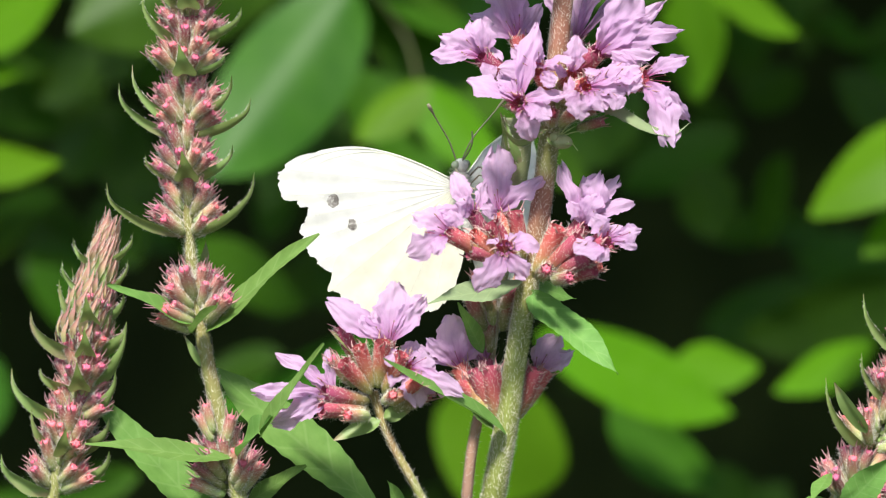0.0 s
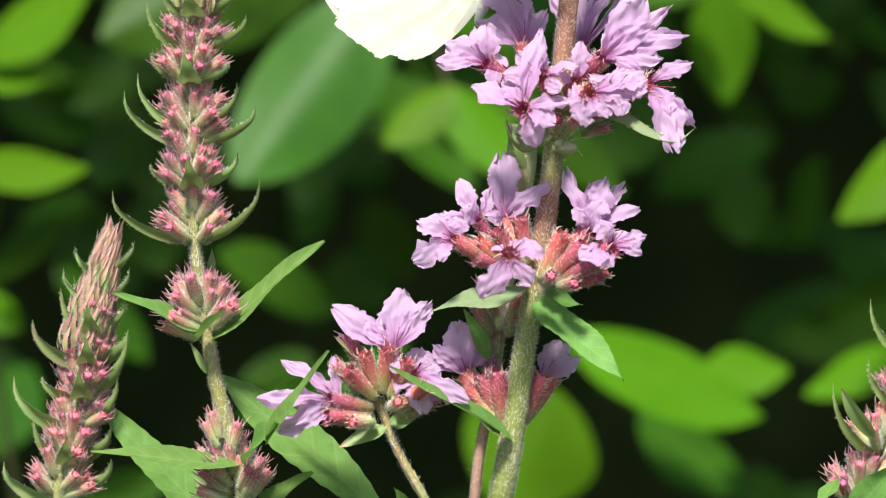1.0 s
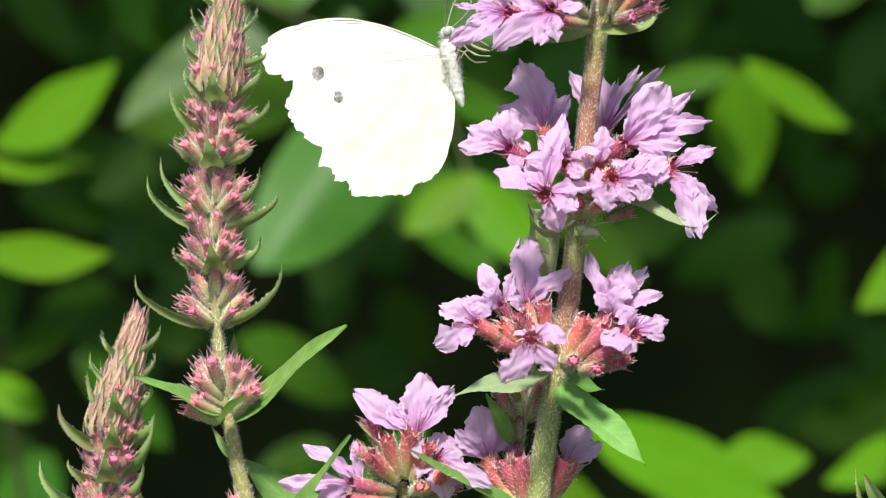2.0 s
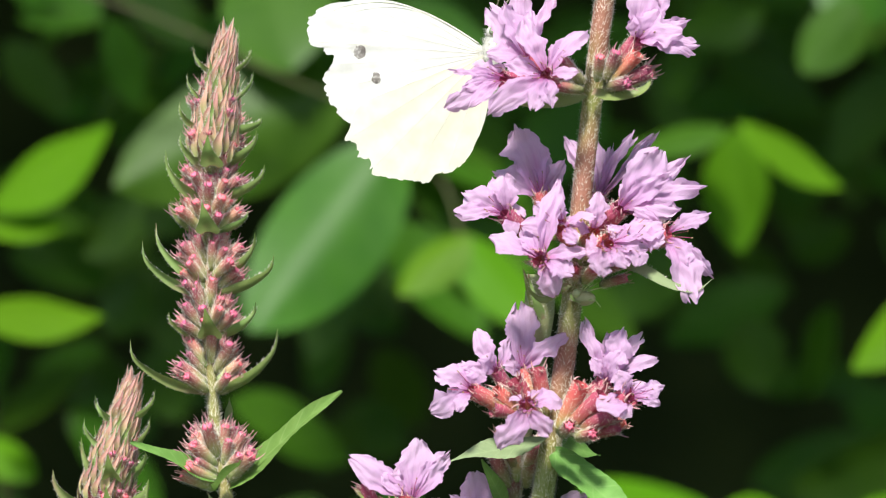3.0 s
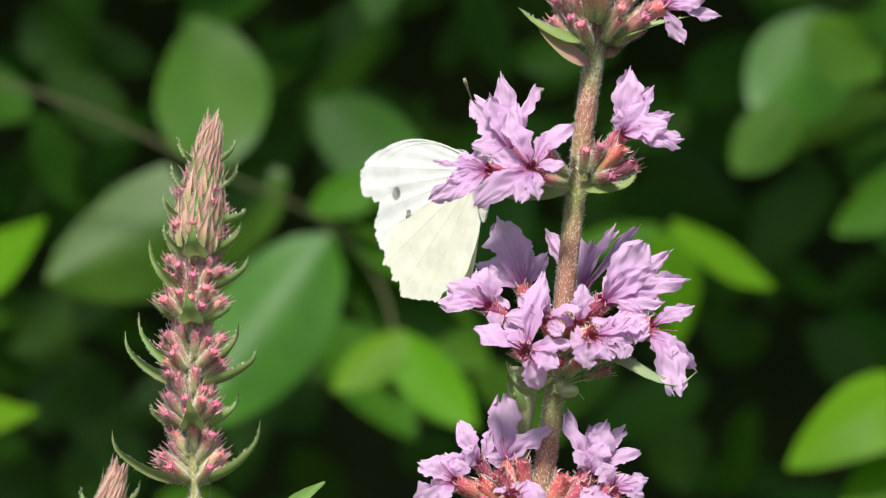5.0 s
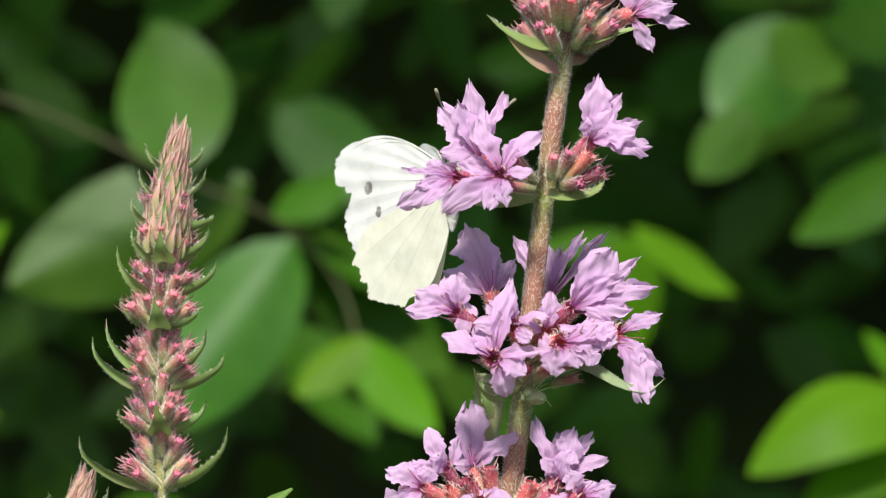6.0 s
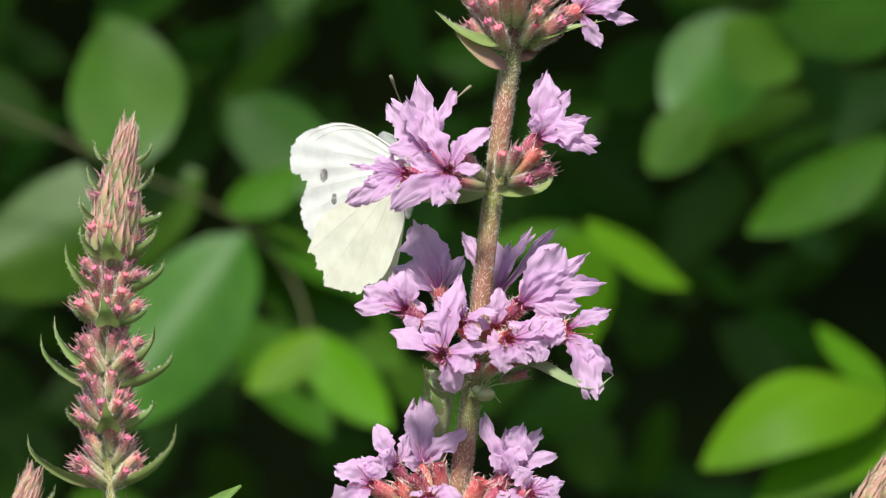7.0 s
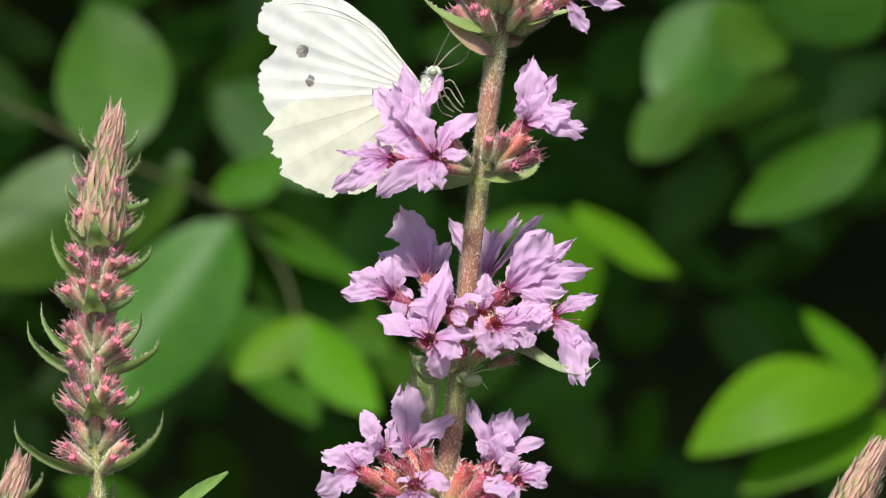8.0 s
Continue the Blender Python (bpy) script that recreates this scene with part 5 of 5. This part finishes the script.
    for k in range(110):      # those deepest in the shade
        c = (q.uniform(-60, 330), q.uniform(-130, 150), q.uniform(800, 1250))
        a = q.uniform(0, 6.28)
        d = Vector((math.cos(a), q.uniform(-0.4, 0.4), math.sin(a) * 0.6 - 0.25)).normalized()
        f = axis_along_y(d, (q.uniform(-0.5, 0.5), -0.7, q.uniform(0.1, 0.8)))
        L = q.uniform(0.03, 0.055)
        if 80 < c[0] < 230 and -75 < c[1] < 0 and k % 3 or -30 < c[0] < 90 and c[1] < 25:
            continue
        link_part("leaf", template[k % 4], s, Matrix.Translation(at(*c)) @ f @ Matrix.Scale(L, 4))
    bm = bmesh.new()
    for k in range(19000):
        q = Vector((r.uniform(-2.6, 2.6), r.uniform(0.62, 2.0), r.uniform(0.02, 2.3)))
        if k < 11000:      # unseen crown added overhead to keep sun off the inner leaves
            q.x = r.uniform(-1.0, 1.0)
            q.z = r.uniform(1.52, 2.05)
            q.y = r.uniform(0.33, 1.95) - 0.2 * (q.z - 1.52)
        elif abs(q.x) < 0.10 + 0.26 * (q.y + 0.5) and 0.85 < q.z < 1.45:
            continue
        a = r.uniform(0, 6.28)
        d = Vector((math.cos(a), r.uniform(-0.4, 0.4), math.sin(a) * 0.6 - 0.25)).normalized()
        f = axis_along_y(d, (r.uniform(-0.5, 0.5), -0.5, r.uniform(0.2, 0.9)))
        L = r.uniform(0.04, 0.065)
        vs = [bm.verts.new(q + (f @ Vector(v)) * L - Vector((0, 0.55, 0))) for v in ((0, 0, 0), (0.2, 0.25, 0.04), (0.25, 0.55, 0.04), (0, 1, -0.08), (-0.25, 0.55, 0.04), (-0.2, 0.25, 0.04), (0, 0.4, 0))]
        for i in range(6):
            bm.faces.new((vs[6], vs[i], vs[(i + 1) % 6]))
    m = part("foliage", bm, HEDGE, s, "mass of further leaves, with an added unseen crown for shade")
    m["kind"] = "stuff"


shrub()


def spider():
    """A tiny pale spider sitting at a leaf node."""
    c = at(17.5, 14.3, -3.5)
    e = root("spider", c.x, c.y, c.z, "tiny pale green spider clinging to the stem below the flowers", "spider")
    bm = bmesh.new()
    bmesh.ops.create_uvsphere(bm, u_segments=14, v_segments=10, radius=0.0012, matrix=Matrix.Diagonal((1.25, 0.95, 0.85, 1)))
    part("abdomen", bm, PALE_GREEN, e)
    bm = bmesh.new()
    bmesh.ops.create_uvsphere(bm, u_segments=12, v_segments=8, radius=0.00065, matrix=Matrix.Translation((-0.0012, -0.0004, 0.0007)))
    part("head", bm, PALE_GREEN, e)
    for dx, dz, dy in ((3.2, 1.6, -0.5), (1.0, 3.0, -0.6), (-0.6, 3.0, -0.6), (-2.6, 1.8, -0.4), (2.2, -1.2, 0.3), (-2.6, -0.6, 0.3), (1.8, 2.2, 0.6), (-1.8, 2.4, 0.6)):
        bm = bmesh.new()
        tube(bm, spline([Vector((-0.0008, 0, 0.0004)), Vector((dx * 0.5, dy * 0.7, dz * 0.5 + 0.6)) * 0.001, Vector((dx, dy, dz)) * 0.001], 8), [0.00013 - 0.00001 * q for q in range(8)], 5)
        part("leg", bm, PALE_GREEN, e)


spider()


# ---- the butterfly ----
def wing_relief(x, z, pleats):
    """How far a wing bulges at (forward, outward) in millimetres: shallow pleats between the veins, and a slight warp."""
    far = math.hypot(x, z)
    return 0.0022 * far * math.cos(pleats * math.atan2(x, z)) * min(1, far / 6) + 0.22 * noise.noise((x * 0.2, z * 0.2, 2)) * min(1, far / 10)


def wing_mesh(name, outline, material, seed, ragged, pleats):
    """A wing in the plane of x (forward) and z (outward), hinged at the origin; outline: (outward, forward) in millimetres."""
    count, n = 180, 26
    edge = spline([Vector((f, 0, q)) for q, f in outline], count)
    bm = bmesh.new()
    rings = []
    for i in range(1, n + 1):
        k = i / n
        row = []
        for j, q in enumerate(edge):
            worn = 1 if 0.22 < j / count < 0.86 else 0.1
            jag = 1 - ragged * worn * (k ** 8) * (0.9 * max(0, noise.noise((j * 0.22, seed, 2))) + 0.5 * abs(noise.noise((j * 0.6, seed, 4))))
            v = q * k * jag
            v.y = wing_relief(v.x, v.z, pleats)
            row.append(bm.verts.new(v * 0.001))
        rings.append(row)
    c = bm.verts.new((0, 0, 0))
    for j in range(count - 1):
        bm.faces.new((c, rings[0][j], rings[0][j + 1]))
        for a, b in zip(rings, rings[1:]):
            bm.faces.new((a[j], b[j], b[j + 1], a[j + 1]))
    me = mesh_of(name, bm, material)
    bm = bmesh.new()

    def thread(line, radius):
        line = [Vector((q.x, wing_relief(q.x, q.z, pleats), q.z)) * 0.001 for q in line]
        tube(bm, line, [radius * (1 - 0.65 * i / len(line)) for i in range(len(line))], 5)

    last = None
    for j in range(8, count - 10):
        ridge = round(pleats * math.atan2(edge[j].x, edge[j].z) / (2 * math.pi))
        if last is not None and ridge != last:
            thread([edge[j] * (0.04 + 0.9 * i / 15) for i in range(16)], 0.00005)
        last = ridge
    for reach, radius in ((0.99, 0.00014), (0.90, 0.00010)) if pleats > 40 else ():          # the stiff front edge
        thread([edge[j] * (reach - 0.0012 * j) for j in range(2, int(count * 0.30))], radius)
    return me, mesh_of("veins", bm, VEIN)


def butterfly():
    e = root("butterfly", 0, 0, 0, "small white butterfly with dark wing spots and worn ragged wing edges", "butterfly")
    # body along x: head forward
    bm = bmesh.new()
    prof = [(-7.6, 0.2), (-7.0, 0.5), (-5.8, 0.8), (-4.2, 1.0), (-2.6, 1.0), (-2.0, 1.05), (-0.5, 1.35), (1.2, 1.35), (2.4, 0.9)]
    tube(bm, spline([Vector((x * 0.001, 0, (-0.9 - 0.012 * x * x * (x < 0)) * 0.001)) for x, _ in prof], 30),
         [0.001 * float(np.interp(i / 29, np.linspace(0, 1, len(prof)), [q[1] for q in prof])) * (1 + 0.05 * math.sin(i * 2.4)) for i in range(30)], 14)
    body = part("body", bm, FUR, e, "grey-white furry body")
    bm = bmesh.new()
    r = random.Random(2)
    for _ in range(1500):
        x = r.uniform(-4, 3.6)
        a = r.uniform(0, 6.28)
        o = Vector((0, math.cos(a), math.sin(a)))
        b0 = Vector((x, 0, -0.9)) + o * (1.1 if x < 2.2 else 0.85)
        tip = b0 + (o + Vector((r.uniform(-0.9, 0.6), r.uniform(-0.5, 0.5), 0))) * r.uniform(0.3, 0.9)
        vs = [bm.verts.new(q * 0.001) for q in (b0, b0 + Vector((0.05, 0, 0)), b0 + Vector((0, 0.04, 0.04)), tip)]
        for f in ((0, 1, 3), (1, 2, 3), (2, 0, 3)):
            bm.faces.new([vs[q] for q in f])
    part("fur", bm, FUR, body, "pale hair on the thorax")["kind"] = "stuff"
    bm = bmesh.new()
    bmesh.ops.create_uvsphere(bm, u_segments=14, v_segments=10, radius=0.00115, matrix=Matrix.Translation((0.0031, 0, -0.0011)))
    head = part("head", bm, FUR, e)
    for sgn in (-1, 1):
        bm = bmesh.new()
        bmesh.ops.create_uvsphere(bm, u_segments=12, v_segments=8, radius=0.00072, matrix=Matrix.Translation((0.0033, sgn * 0.0008, -0.0012)))
        part("eye", bm, EYE_GREEN, head, "grey-green round eye")
        bm = bmesh.new()
        line = spline([Vector(q) * 0.001 for q in ((3.8, sgn * 0.4, -0.8), (6.8, sgn * 1.9, -1.8), (10.0, sgn * 4.6, -3.5), (12.4, sgn * 6.6, -4.8))], 14)
        tube(bm, line, [0.00011] * 11 + [0.00018, 0.00028, 0.00022], 6)
        part("antenna", bm, FEELER, head, "thin banded antenna with a club tip")
    bm = bmesh.new()
    tube(bm, spline([Vector(q) * 0.001 for q in ((3.8, 0, -1.6), (5, 0, -3.6), (6.5, 0, -5), (8.0, 0, -5.2))], 10), 0.00012, 5)
    part("proboscis", bm, FEELER, head, "thin dark tongue")
    for sgn in (-1, 1):
        for x in (1.6, 0.4, -0.8):
            bm = bmesh.new()
            tube(bm, spline([Vector(q) * 0.001 for q in ((x, sgn * 0.8, -2), (x + 1.2, sgn * 2.0, -3.0), (x - 0.3 + 0.5 * sgn, sgn * 1.8, -4.6), (x * 0.6 - 0.9 + 0.4 * sgn, sgn * 1.2, -6.4))], 8), 0.00012, 5)
            part("leg", bm, FEELER, e)
    whole_fore = [(0, 0.6), (6.7, 3.8), (10.7, 5.8), (15.6, 7.2), (19.7, 8.0), (23.4, 7.7), (25.8, 6.6), (26.4, 4.6), (26.4, 2.1), (26, -0.3), (24.6, -4.4), (22.5, -7.2), (19.7, -8.4), (10, -6), (0, -0.8)]
    whole_hind = [(0, -0.3), (10, -4), (19.7, -8), (21.3, -10.5), (21.3, -12.1), (19.7, -14.9), (15.6, -17), (11.6, -18.2), (10.0, -17.9), (9.6, -16.6), (7.5, -17.4), (5.5, -17), (2.6, -13.3), (0.6, -7.6),
                  (0, -5.2), (-0.6, -1.9)]
    torn_fore = [(0, 0.8), (5.5, 4.3), (9.5, 6.3), (14.4, 7.7), (19, 7.7), (23.2, 6.9), (25.6, 5.3), (25.9, 3.4), (25.0, 0.9), (23.8, 1.2), (23.2, -0.2), (22.2, 0.2), (22.4, -1.6), (23.6, -3.4), (23.2, -5.8),
                 (21.8, -8.4), (19.8, -10), (9, -6.5), (0, -0.8)]
    torn_hind = [(0, -0.3), (9, -4.5), (18.7, -9), (19.4, -11.3), (20.0, -13), (18.4, -13.4), (18.2, -15.2), (16.2, -16.0), (16.4, -17.4), (13.9, -18.2), (10, -18.7), (7.8, -18.8), (6.8, -17.6), (4.7, -17.3), (2.9, -16),
                 (0.8, -12.3), (-0.4, -8.3), (-0.8, -4.3), (-0.8, -1.5)]
    wings = {}
    for side, sgn, ragged, fore, hind in (("right", -1, 0.05, torn_fore, torn_hind), ("left", 1, 0.02, whole_fore, whole_hind)):
        for kind, outline, mat, y0, pleats in (("forewing", fore, WING, 0.05, 42), ("hindwing", hind, WING_CREAM, 0.42, 27)):
            me, veins = wing_mesh(kind, outline, mat, 3 + sgn, ragged, pleats)
            w = link_part(kind, me, e, Matrix.Translation((0, sgn * y0 * 0.001, 0)), "white wing with dark spots" if kind == "forewing" else "creamy white wing with a frayed edge")
            link_part("vein_net", veins, w, parent_world(w))["kind"] = "stuff"
            if kind == "forewing":
                for q, f, rad in ((18.2, 0.2, 1.0), (15.9, -3.5, 0.85)):
                    for face in (-1, 1):
                        bm = bmesh.new()
                        rings = []
                        for step in (0.0, 0.34, 0.68, 1.0):
                            row = []
                            for k in range(28):
                                a = k * math.pi / 14
                                rr = rad * step * (1 + 0.34 * noise.noise((math.cos(a) * 1.6, math.sin(a) * 1.6, q)) + 0.2 * noise.noise((math.cos(a) * 6, math.sin(a) * 6, q)))
                                x, z = f + rr * math.cos(a), q + 0.85 * rr * math.sin(a)
                                row.append(bm.verts.new((0.001 * x, 0.001 * (wing_relief(x, z, pleats) + face * (0.05 if step < 0.9 else 0.02)), 0.001 * z)))
                            rings.append(row)
                        for a, b in zip(rings, rings[1:]):
                            for k in range(28):
                                bm.faces.new((a[k], a[(k + 1) % 28], b[(k + 1) % 28], b[k]))
                        bmesh.ops.remove_doubles(bm, verts=bm.verts, dist=1e-7)
                        part("spot", bm, SPOT, w, "dark grey spot")
            wings[side, kind] = (w, sgn, y0)
    return e, wings


BUTTERFLY, WINGS = butterfly()

# seconds, base x, z, y (mm), lean, tip towards the viewer, right and left wing heading, forewing swing
FLIGHT = [
    (0, 3.2, 7.55, 10, 5.8, 0, -2, -118, -1),
    (0.1, 6.41, 12.69, 8, -20, 0, -5, -12, 0),
    (0.2, -8.98, 28.22, 8, 6, 0, -68, -166, -32),
    (0.3, -7.35, 31.71, 8, 0, 22, -22, -160, -36),
    (0.4, 2.41, 26.61, 8, 0, 0, 2, -4, 0),
    (0.5, -4.08, 27.08, 8, -23, 0, -78, -87, 0),
    (0.6, -0.67, 28.90, 8, 0, 0, -43, -52, 8),
    (0.7, 1.29, 30.47, 8, -12, 0, 0, -6, 0),
    (0.8, 0.88, 30.10, 8, -4, 0, 0, -6, 0),
    (0.9, 1.70, 33.05, 8, -12, 0, -4, -8, 0),
    (1, 7.14, 39.4, 8, -30, 0, 0, -5, 0),
    (1.1, 5.67, 36.80, 8, -14, 0, 0, -6, 0),
    (1.2, 4.20, 36.06, 8, -4, 0, 0, -6, 0),
    (1.3, 3.63, 34.50, 8, 0, 0, 0, -6, 0),
    (1.4, 2.09, 32.70, 8, 0, 0, 0, 1.6, 0),
    (1.5, 0.63, 34.14, 8, 0, 0, 0, 1.6, 0),
    (1.6, 0.60, 32.55, 8, 14, 0, 0, 1.6, 0),
    (1.7, 0.57, 33.87, 8, 15, 0, 0, 1.6, 0),
    (2.2, -5.00, 44.25, 4, 0, 0, 10, -60, 0),
    (2.5, -1.64, 51.93, 4, -10, 0, 10, -70, 0),
    (2.8, 5.85, 53.16, 10, 0, 0, -30, -50, 0),
    (2.9, 5.80, 52.19, 10, 0, 0, -45, -65, 0),
    (3, 3.65, 49.49, 10, -1.8, 1.6, 2.2, -30, -1.7),
    (3.1, 3.53, 49.71, 10, 0, 0, -8, -36, 0),
    (3.2, 4.16, 48.54, 10, -5, 0, -30, -50, -3),
    (3.3, 4.23, 48.10, 10, -5, 0, -38, -62, -7),
    (3.5, 5.1, 47.22, 10, -9.5, 0.8, -38, -70, -9.5),
    (4, 5.94, 47.26, 10, -8.5, -0.3, -42, -74, -11.3),
    (4.5, 5.56, 46.76, 10, -3.6, -2.1, -46.4, -77, -13.5),
    (5.8, 5.7, 45.4, 10, -4.8, 1.5, -49.5, -78, -7.4),
    (6.5, 6.82, 47.14, 10, -4.8, 1.5, -49.5, -80, -7.2),
    (7, 6.93, 47.14, 10, -4.8, 1.5, -49.5, -80, -7.2),
    (7.6, 7.02, 46.98, 10, -4.8, 1.5, -49.5, -80, -7.2),
    (7.7, 6.84, 47.08, 10, -4.8, 1.5, -48.5, -79, -7.2),
    (7.8, 6.79, 47.34, 10, -5, 3, -42, -77, -6),
    (7.9, 7.40, 48.89, 10, -6, 2, -28, -70, -2),
    (8, 10.70, 55.80, 8, -16.5, 11, -6.7, -42, 0.3),
]


def motions():
    rows, wing_rows = [], {k: [] for k in WINGS}
    for t, x, z, y, lean, tip, th_r, th_l, swing in FLIGHT:
        phi, alpha = (th_r + th_l) / 2, (th_r - th_l) / 2
        base = Matrix(((0, 0, -1), (0, 1, 0), (1, 0, 0))).to_4x4()
        turn = Matrix.Rotation(radians(-lean), 4, "Y") @ Matrix.Rotation(radians(tip), 4, "X") @ Matrix.Rotation(radians(phi), 4, "Z")
        rows.append((t, Matrix.Translation(at(x, z, y)) @ turn @ base))
        for (side, kind), (w, sgn, y0) in WINGS.items():
            a = alpha if side == "right" else -alpha
            sw = swing if kind == "forewing" else 0.3 * swing
            wing_rows[side, kind].append((t, pose(0, sgn * y0 * 0.001, 0, a, 0, 0) @ pose(0, 0, 0, 0, sw, 0)))
    walk(BUTTERFLY, rows)
    # the young spike stirs in the air: seconds, sideways shift in millimetres
    walk(SWAYING, [(t, pose(x * 0.001, 0, 0)) for t, x in (
        (0.0, -0.2), (0.5, -0.64), (1.0, -0.88), (1.5, -0.24), (3.0, -0.4), (3.5, 0.08), (4.5, 0.08), (6.0, 0.32), (7.0, 0.12), (8.0, 0.2))])
    for k, (w, _, _) in WINGS.items():
        walk(w, wing_rows[k])


motions()
